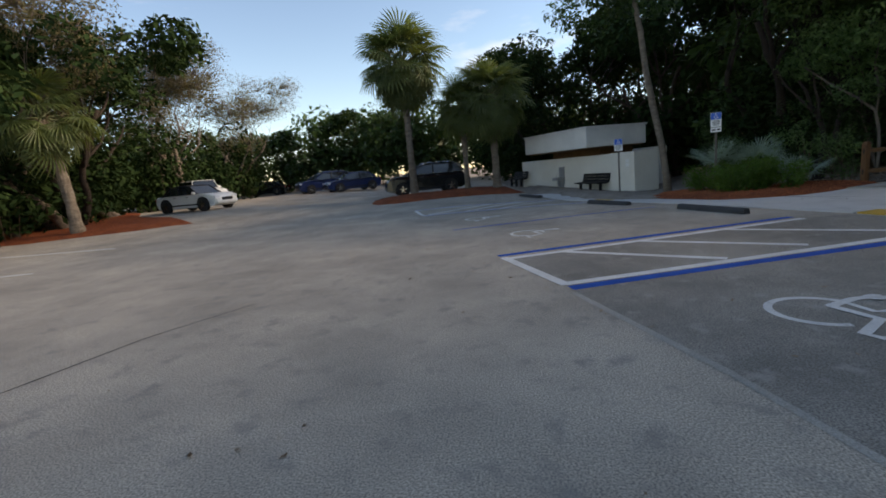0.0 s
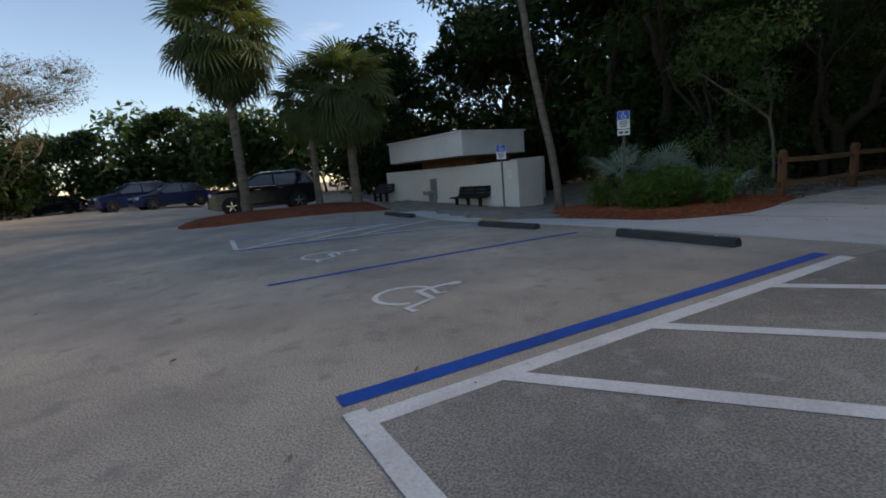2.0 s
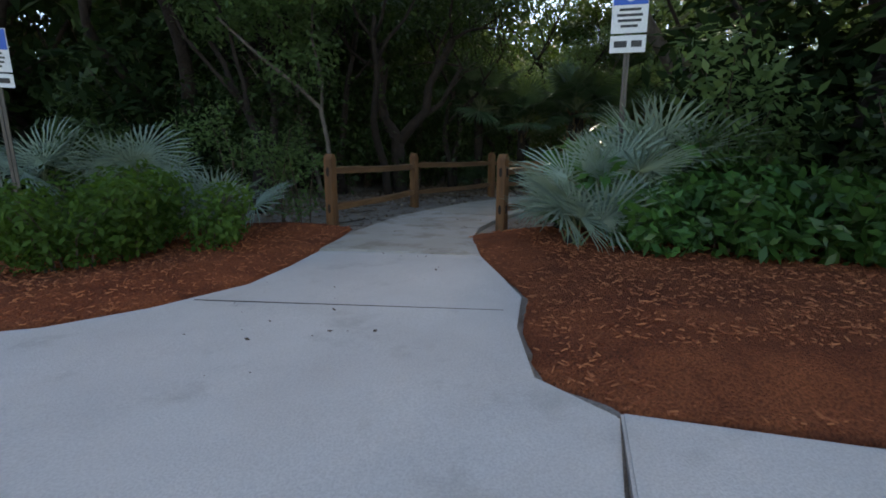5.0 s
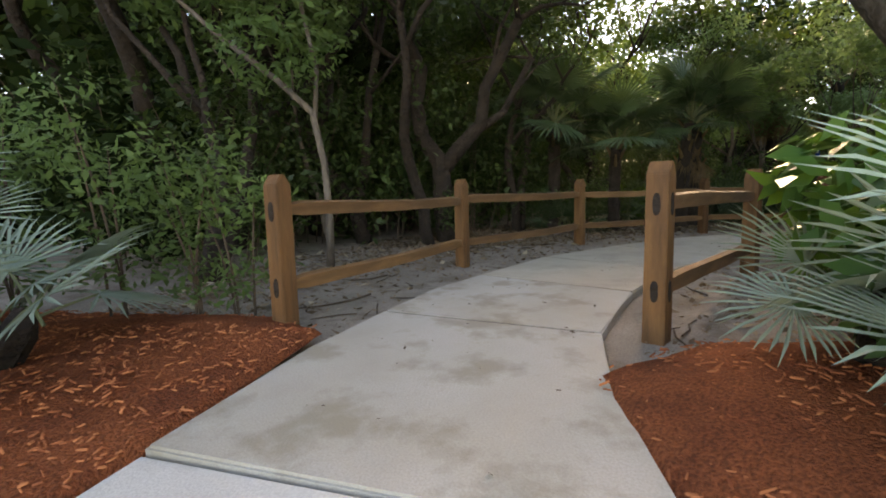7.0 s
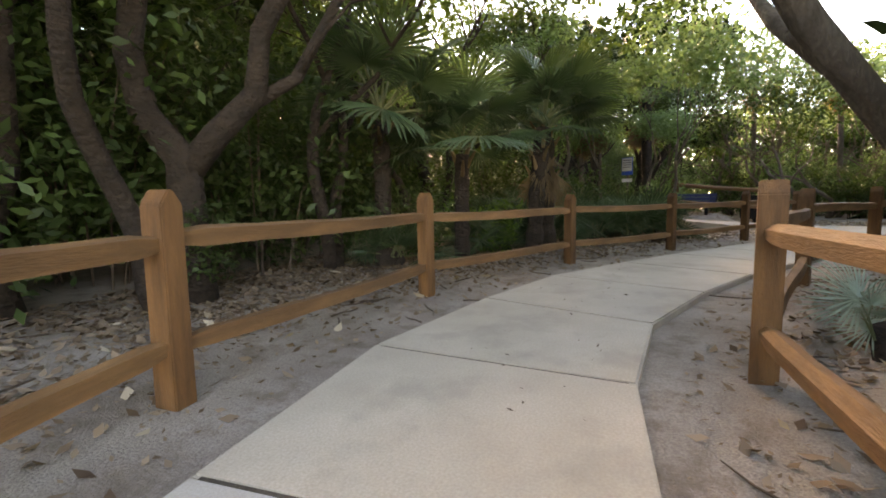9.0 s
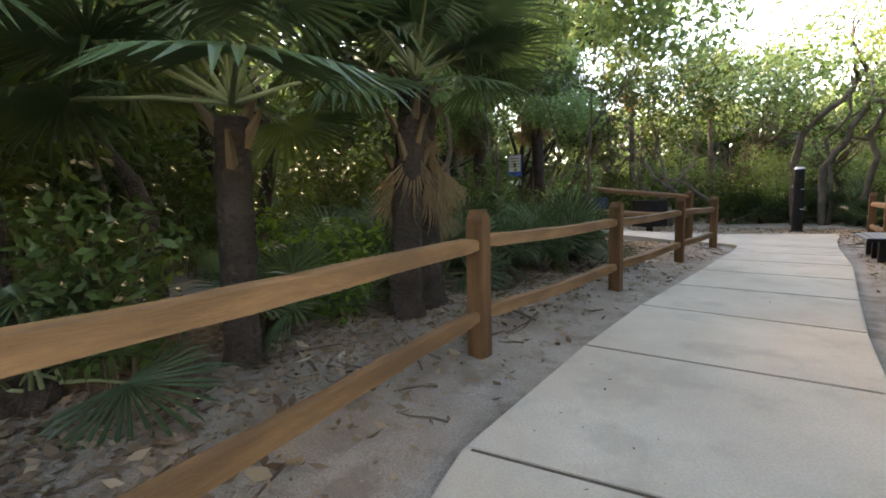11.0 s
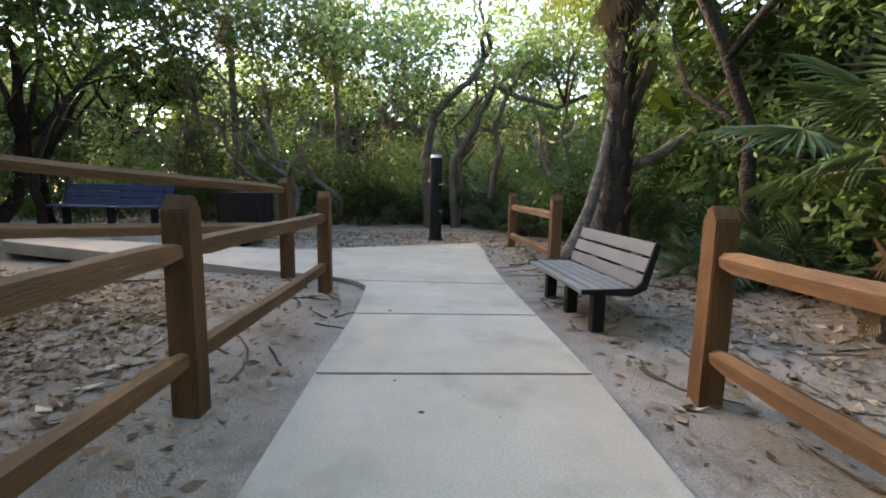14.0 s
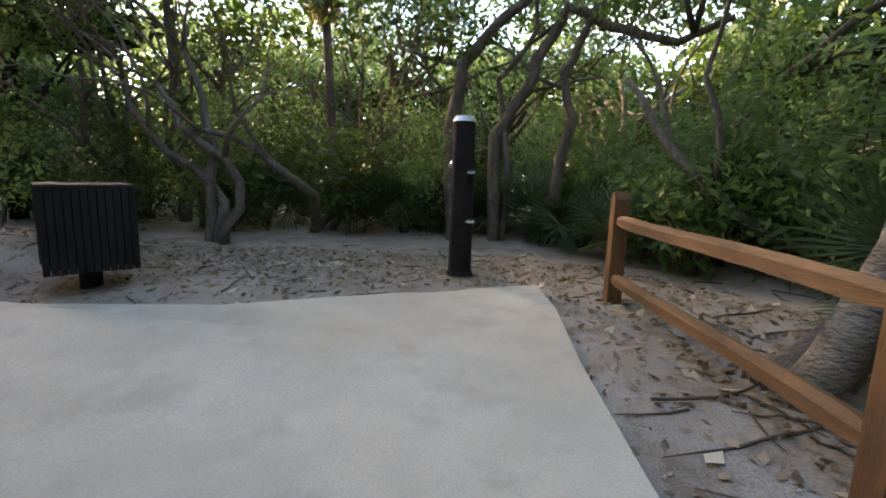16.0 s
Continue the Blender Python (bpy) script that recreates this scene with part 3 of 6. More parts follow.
def wheelchair(ox, oy, scale):
    """The painted access symbol, wheel to the left, head to the right of the bay."""
    bm = bmesh.new()
    e, f = D0, Vector((-D0.y, D0.x))

    lift = [0.0]

    def strip(pts, w):
        lift[0] += 0.0012
        rows = []
        for i, (u, v) in enumerate(pts):
            u0, v0 = pts[max(i - 1, 0)]
            u1, v1 = pts[min(i + 1, len(pts) - 1)]
            d = Vector((u1 - u0, v1 - v0)).normalized()
            row = []
            for s in (0.5, -0.5):
                q = Vector((u - d.y * w * s, v + d.x * w * s)) * scale
                x, y = ox + e.x * q.x + f.x * q.y, oy + e.y * q.x + f.y * q.y
                row.append(bm.verts.new((x, y, lot_z(x, y) + 0.004 + lift[0])))
            rows.append(row)
        for r, t in zip(rows, rows[1:]):
            bm.faces.new((r[0], r[1], t[1], t[0]))

    strip([(0.12 + 0.37 * math.cos(radians(a)), 0.20 + 0.37 * math.sin(radians(a))) for a in range(14, 262, 8)], 0.07)
    strip([(0.76, 0.30), (0.61, 0.32), (0.28, 0.25)], 0.085)
    strip([(0.46, 0.28), (0.43, 0.0), (0.53, -0.03)], 0.06)
    strip([(0.28, 0.27), (0.29, -0.15), (-0.09, -0.33), (-0.05, -0.48)], 0.085)
    strip([(0.79 + 0.055 * math.cos(radians(a)), 0.275 + 0.04 * math.sin(radians(a))) for a in range(0, 361, 30)], 0.085)
    bmesh.ops.recalc_face_normals(bm, faces=bm.faces)
    for fc in bm.faces:
        if fc.normal.z < 0:
            fc.normal_flip()
    return part("access_symbol", shifted(bm, MM), "white_paint", marks)


stripe((2.02, 4.55), (2.75, 2.6), 0.07, "seam", 0.003)
stripe((2.75, 2.6), (3.1, 1.4), 0.06, "seam", 0.003)
stripe((-2.6, 2.3), (-2.3, 3.6), 0.022, "crack", 0.003)
stripe((-2.3, 3.6), (-1.75, 4.7), 0.018, "crack", 0.003)
wheelchair(1.57, 8.75, 0.9)
wheelchair(0.28, 11.95, 0.86)
wheelchair(3.80, 3.50, 0.93)


def wheel_stop(x0, y0, x1, y1):
    L = math.hypot(x1 - x0, y1 - y0)
    ob = empty("wheel_stop", (x0 + x1) / 2, (y0 + y1) / 2, lot_z((x0 + x1) / 2, (y0 + y1) / 2), math.degrees(math.atan2(y1 - y0, x1 - x0)))
    bm = bmesh.new()
    prof = [(-0.085, 0.0), (-0.078, 0.07), (-0.05, 0.115), (0.05, 0.115), (0.078, 0.07), (0.085, 0.0)]
    ends = []
    for s, t in ((-0.5, 0.92), (-0.49, 1.0), (0.49, 1.0), (0.5, 0.92)):
        ends.append([bm.verts.new((s * L, y * t, z * t)) for y, z in prof])
    for a, b in zip(ends, ends[1:]):
        for k in range(5):
            bm.faces.new((a[k], b[k], b[k + 1], a[k + 1]))
    bm.faces.new(ends[0])
    bm.faces.new(ends[-1][::-1])
    bmesh.ops.recalc_face_normals(bm, faces=bm.faces)
    part("body", bm, "rubber", ob)
    for s in (-0.35, 0.35):
        b2 = bmesh.new()
        bmesh.ops.create_cone(b2, cap_ends=True, segments=10, radius1=0.018, radius2=0.016, depth=0.012, matrix=Matrix.Translation((s * L, 0, 0.118)))
        part("bolt", b2, "metal", ob, "steel bolt head")
    return tagged(ob, "black rubber wheel stop on the asphalt", "wheel stop", "wheel stops")


wheel_stop(5.12, 11.15, 5.80, 9.45)
wheel_stop(3.58, 14.60, 4.42, 13.05)
wheel_stop(1.45, 19.6, 2.25, 17.95)
for q in ([(7.14, 8.60), (7.72, 7.12), (8.17, 7.30), (7.58, 8.80)], [(3.75, 16.1), (4.2, 15.4), (4.55, 15.6), (4.1, 16.3)]):
    bm = bmesh.new()
    prism(bm, q, lambda x, y: side_z(x, y) - 0.02, lambda x, y: side_z(x, y) + 0.004)
    tagged(put("painted_kerb", bm, "yellow_paint"), "yellow painted kerb ramp on the pavement edge", "kerb", kind="structure")

# ---- fences ----
def text_on(body, size, m, material, parent, name="lettering"):
    cu = bpy.data.curves.new(name, 'FONT')
    cu.body, cu.size, cu.align_x, cu.align_y, cu.extrude = body, size, 'CENTER', 'CENTER', 0.0008
    tmp = new(name, cu)
    me = bpy.data.meshes.new_from_object(tmp.evaluated_get(bpy.context.evaluated_depsgraph_get()))
    bpy.data.objects.remove(tmp)
    me.materials.append(M[material])
    ob = new(name, me)
    ob.parent = parent
    ob.matrix_basis = m
    return ob


def fence_post(parent, x, y, z, ang, top=1.085, rnd=None):
    """A square post with a ridged top; slot() adds dark caps for its rail slots."""
    w = 0.068
    bm = bmesh.new()
    lean = rnd.uniform(-0.003, 0.003)
    lo = [bm.verts.new((sx * w * 1.04, sy * w * 1.04, -0.25)) for sx, sy in ((-1, -1), (1, -1), (1, 1), (-1, 1))]
    mid = [bm.verts.new((sx * w + lean * 0.5, sy * w, top * 0.5)) for sx, sy in ((-1, -1), (1, -1), (1, 1), (-1, 1))]
    hi = [bm.verts.new((sx * w + lean, sy * w, top - 0.075)) for sx, sy in ((-1, -1), (1, -1), (1, 1), (-1, 1))]
    r0, r1 = bm.verts.new((-w * 0.22 + lean, -w, top)), bm.verts.new((w * 0.22 + lean, -w, top))
    r2, r3 = bm.verts.new((w * 0.22 + lean, w, top)), bm.verts.new((-w * 0.22 + lean, w, top))
    for a, b in ((lo, mid), (mid, hi)):
        for k in range(4):
            bm.faces.new((a[k], a[(k + 1) % 4], b[(k + 1) % 4], b[k]))
    bm.faces.new((hi[0], hi[1], r1, r0))
    bm.faces.new((hi[1], hi[2], r2, r1))
    bm.faces.new((hi[2], hi[3], r3, r2))
    bm.faces.new((hi[3], hi[0], r0, r3))
    bm.faces.new((r0, r1, r2, r3))
    bmesh.ops.recalc_face_normals(bm, faces=bm.faces)
    bmesh.ops.bevel(bm, geom=[e for e in bm.edges if e.verts[0].co.z > -0.2 or e.verts[1].co.z > -0.2], offset=0.007, segments=2, affect='EDGES')
    ob = part("post", bm, "wood", parent)
    ob.matrix_basis = parent.matrix_basis.inverted() @ pose(x, y, z, 0, 0, ang)
    return ob


def slot(post, z, ang_side):
    """A rounded cap just proud of the post, its dark colour standing for a slot's shade."""
    bm = bmesh.new()
    pts = [(0.026 * math.cos(radians(a)), 0.05 * math.sin(radians(a)) + (0.022 if math.sin(radians(a)) > 0 else -0.022)) for a in range(0, 360, 30)]
    f0 = [bm.verts.new((0.0665, u, z + v)) for u, v in pts]
    f1 = [bm.verts.new((0.0735, u * 0.9, z + v * 0.95)) for u, v in pts]
    for k in range(len(pts)):
        bm.faces.new((f0[k], f0[(k + 1) % len(pts)], f1[(k + 1) % len(pts)], f1[k]))
    bm.faces.new(f1)
    bmesh.ops.recalc_face_normals(bm, faces=bm.faces)
    ob = part("rail_slot", bm, "shaded_bark", post, "dark cap painted as a shaded empty rail slot")
    ob.matrix_basis = pose(0, 0, 0, 0, 0, ang_side)
    return ob


def fence_rail(parent, p, q, rnd):
    """A split rail: five-sided, thicker in the middle, ends dressed down to enter the slots."""
    p, q = Vector(p), Vector(q)
    L = (q - p).length
    bm = bmesh.new()
    prof = [(-0.042, -0.045), (0.040, -0.05), (0.046, 0.02), (0.012, 0.058), (-0.038, 0.046)]
    rings = []
    for i in range(15):
        t = i / 14
        u = t * L
        e = min(u, L - u)
        k = 0.55 if e < 0.12 else (0.62 + 0.38 * smooth01((e - 0.12) / 0.05))
        wv, wh = 0.008 * math.sin(t * 7 + L * 5), 0.010 * math.sin(t * 5 + L * 9)
        jig = rnd.uniform(0.94, 1.06)
        rings.append([bm.verts.new((u, y * (0.8 if e < 0.12 else 1) * jig + wv, z * k * jig + wh)) for y, z in prof])
    for a, b in zip(rings, rings[1:]):
        for k in range(5):
            bm.faces.new((a[k], b[k], b[(k + 1) % 5], a[(k + 1) % 5]))
    bm.faces.new(rings[0])
    bm.faces.new(rings[-1][::-1])
    bmesh.ops.recalc_face_normals(bm, faces=bm.faces)
    ob = part("rail", bm, "rail_wood", parent)
    d = q - p
    m = Matrix.Translation(p) @ Euler((rnd.uniform(-0.12, 0.12), -math.asin(d.z / L), math.atan2(d.y, d.x))).to_matrix().to_4x4()
    ob.matrix_basis = parent.matrix_basis.inverted() @ m
    return ob


def fence(posts, label, group, seed, tops=None, heights=(0.815, 0.27), open_ends=()):
    rnd = random.Random(seed)
    ob = empty("split_rail_fence", posts[0][0], posts[0][1], 0)
    zs = [ground_z(*p) for p in posts]
    made = []
    for i, (x, y) in enumerate(posts):
        a, b = posts[max(i - 1, 0)], posts[min(i + 1, len(posts) - 1)]
        ang = math.degrees(math.atan2(b[1] - a[1], b[0] - a[0]))
        top = (tops[i] if tops else 1.085) + rnd.uniform(-0.02, 0.02)
        made.append(fence_post(ob, x, y, zs[i], ang, top - zs[i], rnd))
    for i, (a, b) in enumerate(zip(posts, posts[1:])):
        for h in heights:
            da = (tops[i] - 1.085 if tops else 0)
            db = (tops[i + 1] - 1.085 if tops else 0)
            fence_rail(ob, (*a, h + da + rnd.uniform(-0.015, 0.015)), (*b, h + db + rnd.uniform(-0.015, 0.015)), rnd)
    for i, side in open_ends:
        for h in (0.815, 0.27):
            slot(made[i], h - zs[i], side)
    return tagged(ob, label, "fence", group)


fence(LEFT_POSTS, "weathered brown split-rail fence beside the footpath", "split-rail fences", 3, open_ends=((0, 180),))
fence(RIGHT_POSTS, "brown split-rail fence with ridge-topped posts on sand", "split-rail fences", 4, open_ends=((0, 180), (0, -90)))
fence(SIDE_POSTS, "short brown split-rail fence beside a tree trunk", "split-rail fences", 6)
fence(BACK_POSTS, "tall brown split-rail fence below the ramp", "split-rail fences", 8, tops=(1.26, 1.5), heights=(0.92, 0.44))

# ---- benches ----
def park_bench(x, y, z, rz, material, label, length=1.75):
    """Slatted bench: five seat slats, three back slats, two black pedestal legs with arms; front faces +y of its own."""
    ob = empty("park_bench", x, y, z, rz)
    for k in range(5):
        part("seat_slat", one(0, 0.19 - k * 0.098, 0.425 - (0.012 if k == 0 else 0), length, 0.088, 0.036, bevel=0.009), material, ob)
    for k in range(3):
        part("back_slat", one(0, -0.285 - k * 0.045, 0.50 + k * 0.135, length, 0.034, 0.122, Matrix.Translation((0, -0.285 - k * 0.045, 0.50 + k * 0.135)) @ Matrix.Rotation(radians(17), 4, 'X') @ Matrix.Translation((0, 0.285 + k * 0.045, -0.50 - k * 0.135)), bevel=0.009), material, ob)
    for s in (-1, 0, 1):
        leg = part("leg", one(s * length * 0.395, 0.02, 0.19, 0.10, 0.11, 0.42, bevel=0.012), "black", ob, "square black leg")
        part("bracket", one(s * length * 0.395, -0.03, 0.392, 0.09, 0.44, 0.03, bevel=0.006), "black", leg)
        bm = tube(bmesh.new(), [(s * length * 0.395, -0.2, 0.38), (s * length * 0.395, -0.29, 0.42), (s * length * 0.395, -0.34, 0.52), (s * length * 0.395, -0.42, 0.80)], [0.035] * 4, 6)
        part("back_support", bm, "black", ob)
        endcap = bmesh.new()
        prism(endcap, [(0.24, 0.40), (0.24, 0.44), (-0.22, 0.45), (-0.27, 0.50), (-0.37, 0.83), (-0.42, 0.82), (-0.32, 0.44), (-0.2, 0.385)], -0.012, 0.012)
        bmesh.ops.transform(endcap, matrix=Matrix(((0, 0, 1, s * (length / 2 + 0.006)), (1, 0, 0, 0), (0, 1, 0, 0), (0, 0, 0, 1))), verts=endcap.verts)
        if s:
            part("end_plate", endcap, "black", ob)
    return tagged(ob, label, "bench", "park benches")


park_bench(25.06, 7.10, ground_z(25.1, 7.0) - 0.045, -28, "bench_grey", "grey slatted park bench on black legs", 1.56)
park_bench(32.85, 11.15, ground_z(32.85, 11.15), 62, "bench_blue", "dark blue slatted bench beyond the ramp", 2.0)
park_bench(4.7, 22.2, lot_z(4.7, 22.2) + 0.02, 121.3, "black", "black slatted bench against the hut wall")
park_bench(1.25, 27.8, lot_z(1.25, 27.8) + 0.02, 121.3, "black", "black slatted bench beside the drinking fountain", 1.4)

# ---- post, bin, signs ----
def cyl(bm, x, y, z0, z1, r, n=20, r2=None, m=None):
    mm = Matrix.Translation((x, y, (z0 + z1) / 2))
    bmesh.ops.create_cone(bm, cap_ends=True, segments=n, radius1=r, radius2=r if r2 is None else r2, depth=z1 - z0, matrix=(m @ mm) if m else mm)
    return bm


shower = empty("shower_post", 30.43, 5.34, ground_z(30.43, 5.34) + 0.03, 30)
part("pillar", cyl(bmesh.new(), 0, 0, 0, 1.74, 0.135, 24, 0.125), "slat_dark", shower, smooth=False)
part("cap", cyl(bmesh.new(), 0, 0, 1.74, 1.80, 0.137, 24, 0.10), "metal", shower, "dull metal cap")
part("base_collar", cyl(bmesh.new(), 0, 0, -0.03, 0.03, 0.165, 24, 0.15), "slat_dark", shower)
for h in (1.18, 0.62):
    b = cyl(bmesh.new(), 0, 0, -0.05, 0.05, 0.03, 12)
    bmesh.ops.transform(b, matrix=Matrix.Translation((-0.15, 0.05, h)) @ Matrix.Rotation(radians(90), 4, 'Y'), verts=b.verts)
    part("tap", b, "chrome", shower, "chrome push tap")
part("nozzle", tube(bmesh.new(), [(0.05, -0.1, 1.3), (0.18, -0.14, 1.33), (0.24, -0.15, 1.24)], [0.03, 0.03, 0.05], 8), "metal", shower, "bent metal spout")
tagged(shower, "dark brown outdoor shower post with metal cap", "shower")

bx, by = 31.5, 9.02
binn = empty("litter_bin", bx, by, ground_z(bx, by), 14)
part("foot", cyl(bmesh.new(), 0, 0, -0.02, 0.22, 0.10, 16), "black", binn)
part("liner", one(0, 0, 0.60, 0.66, 0.66, 0.72, bevel=0.01), "black", binn)
for k in range(12):
    for s in (-1, 1):
        part("slat", one(-0.345 + k * 0.0627, s * 0.352, 0.60, 0.055, 0.022, 0.80, bevel=0.005), "slat_dark", binn)
        part("slat", one(s * 0.352, -0.345 + k * 0.0627, 0.60, 0.022, 0.055, 0.80, bevel=0.005), "slat_dark", binn)
part("lid", one(0, 0, 1.01, 0.74, 0.74, 0.03, bevel=0.008), "black", binn)
tagged(binn, "black slatted square litter bin on a foot", "litter bin")

kx, ky = 30.1, 13.25
kiosk = empty("notice_sign", kx, ky, ground_z(kx, ky), 150 + 90)
part("post", one(0, 0, 0.95, 0.06, 0.06, 2.2, bevel=0.008), "sign_post", kiosk)
board = part("board", one(0, -0.05, 2.12, 0.42, 0.03, 0.62, bevel=0.006), "sign_blue", kiosk, "blue and white notice board")
part("sheet", one(0, -0.068, 2.18, 0.38, 0.004, 0.46), "sign_white", board, "white printed sheet")
for k in range(4):
    part("text_bar", one(0, -0.0715, 2.33 - k * 0.08, 0.30, 0.002, 0.022), "sign_ink", board)
part("plaque", one(0, -0.04, 1.62, 0.38, 0.02, 0.12, bevel=0.004), "sign_white", kiosk, "small white plaque")
tagged(kiosk, "blue and white notice sign on a thin post", "sign")


def parking_sign(x, y, z, rz, top, fine=True, u=1.2):
    """Blue access sign above a white panel and a fine plate, front to -y of its own."""
    ob = empty("parking_sign", x, y, z, rz)
    for s in (-1, 1):
        part("flange", one(s * 0.017, 0.012, top / 2 - 0.05, 0.03, 0.02, top + 0.1, bevel=0.003), "sign_post", ob)
    zt = top
    plate = part("plate", one(0, -0.008, zt - 0.25 * u, 0.335 * u, 0.005, 0.5 * u, bevel=0.002), "sign_white", ob, "white metal sign plate")
    part("blue_field", one(0, -0.0125, zt - 0.125 * u, 0.32 * u, 0.003, 0.235 * u), "sign_blue", plate, "blue field")
    bm = bmesh.new()
    def strip(pts, w):
        rows = []
        for i, (a, b) in enumerate(pts):
            a0, b0 = pts[max(i - 1, 0)]
            a1, b1 = pts[min(i + 1, len(pts) - 1)]
            d = Vector((a1 - a0, b1 - b0)).normalized()
            rows.append([bm.verts.new(((a - d.y * w * s) * u, -0.0165, zt + (b + d.x * w * s) * u)) for s in (0.5, -0.5)])
        for r, t in zip(rows, rows[1:]):
            bm.faces.new((r[0], r[1], t[1], t[0]))
    strip([(0.055 * math.cos(radians(a)), -0.15 + 0.055 * math.sin(radians(a))) for a in range(120, 400, 20)], 0.014)
    strip([(-0.01, -0.055), (-0.005, -0.12), (0.05, -0.125), (0.065, -0.19)], 0.016)
    strip([(-0.012 + 0.012 * math.cos(radians(a)), -0.043 + 0.012 * math.sin(radians(a))) for a in range(0, 361, 40)], 0.018)
    part("access_symbol", bm, "sign_white", plate)
    for k, w in enumerate((0.20, 0.24, 0.22, 0.16)):
        part("text_bar", one(0, -0.0125, zt - (0.285 + k * 0.05) * u, w * u, 0.003, 0.024 * u), "sign_ink", plate)
    if fine:
        p2 = part("fine_plate", one(0, -0.008, zt - 0.60 * u, 0.335 * u, 0.005, 0.16 * u, bevel=0.002), "sign_white", ob, "small white plate below")
        part("text_bar", one(-0.07 * u, -0.0125, zt - 0.60 * u, 0.12 * u, 0.003, 0.06 * u), "sign_ink", p2)
        part("text_bar", one(0.08 * u, -0.0125, zt - 0.60 * u, 0.10 * u, 0.003, 0.06 * u), "sign_ink", p2)
    return tagged(ob, "blue and white accessible parking sign on a steel post", "sign", "parking signs")


parking_sign(7.4, 15.15, bed_z(7.4, 15.15), -25, 2.46, u=0.84)
parking_sign(12.0, 10.3, bed_z(12, 10.3) + 0.1, -65, 2.9, u=1.15)
parking_sign(10.9, 6.57, bed_z(10.9, 6.57) + 0.1, -85, 2.5)
parking_sign(5.5, 19.75, lot_z(5.5, 19.75), -20, 2.28, False, 0.95)

# ---- hut ----
hut = empty("restroom_hut", 5.85, 21.15, -0.45, 121.3)   # own +x runs along the long wall, +y out to the car park


def hutpart(name, bm, material, label="", parent=None):
    return part(name, bm, material, parent or hut, label)


hutpart("front_wall", one(4.35, -0.1, 0.925, 7.5, 0.2, 1.85, bevel=0.01), "stucco", "cream stucco wall")
hutpart("side_wall", one(-0.115, -0.625, 0.935, 1.43, 1.35, 1.87, bevel=0.01), "stucco", "cream stucco privacy wall")
hutpart("back_wall", one(4.8, -4.2, 1.0, 6.6, 0.2, 2.0), "stucco")
hutpart("core", one(3.9, -1.6, 1.09, 3.8, 2.0, 2.18), "brown", "brown recessed wall under the roof")
hutpart("soffit", one(3.735, -0.9, 2.20, 4.9, 3.2, 0.05), "brown", "brown boarded soffit under the roof")
hutpart("fascia", one(3.735, -0.9, 2.66, 5.13, 3.48, 0.87, bevel=0.02), "roof_white", "thick white flat roof band")
hutpart("roof_trim", one(3.735, -0.9, 3.125, 5.25, 3.6, 0.06, bevel=0.01), "roof_white")
for zz in (1.5, 1.32):
    hutpart("notice", one(-0.45, 0.058, zz, 0.2, 0.01, 0.14), "sign_white", "white paper notice")
tagged(hut, "low cream stucco restroom hut with thick flat roof", "building")

fx = hut.matrix_basis @ Vector((4.2, 0.02, 0))
fountain = empty("drinking_fountain", fx.x, fx.y, -0.43, 121.3)
part("back_plate", one(0, 0.03, 0.95, 0.42, 0.05, 0.9, bevel=0.01), "metal", fountain)
part("basin", one(0.0, 0.28, 0.80, 0.44, 0.42, 0.16, bevel=0.03), "metal", fountain, "steel basin")
part("spout", tube(bmesh.new(), [(0.1, 0.3, 0.88), (0.1, 0.3, 0.96), (0.06, 0.32, 1.0)], [0.012] * 3, 6), "chrome", fountain)
part("pedestal", one(0, 0.12, 0.35, 0.3, 0.2, 0.7, bevel=0.01), "metal", fountain)
tagged(fountain, "steel drinking fountain on the hut wall", "drinking fountain")

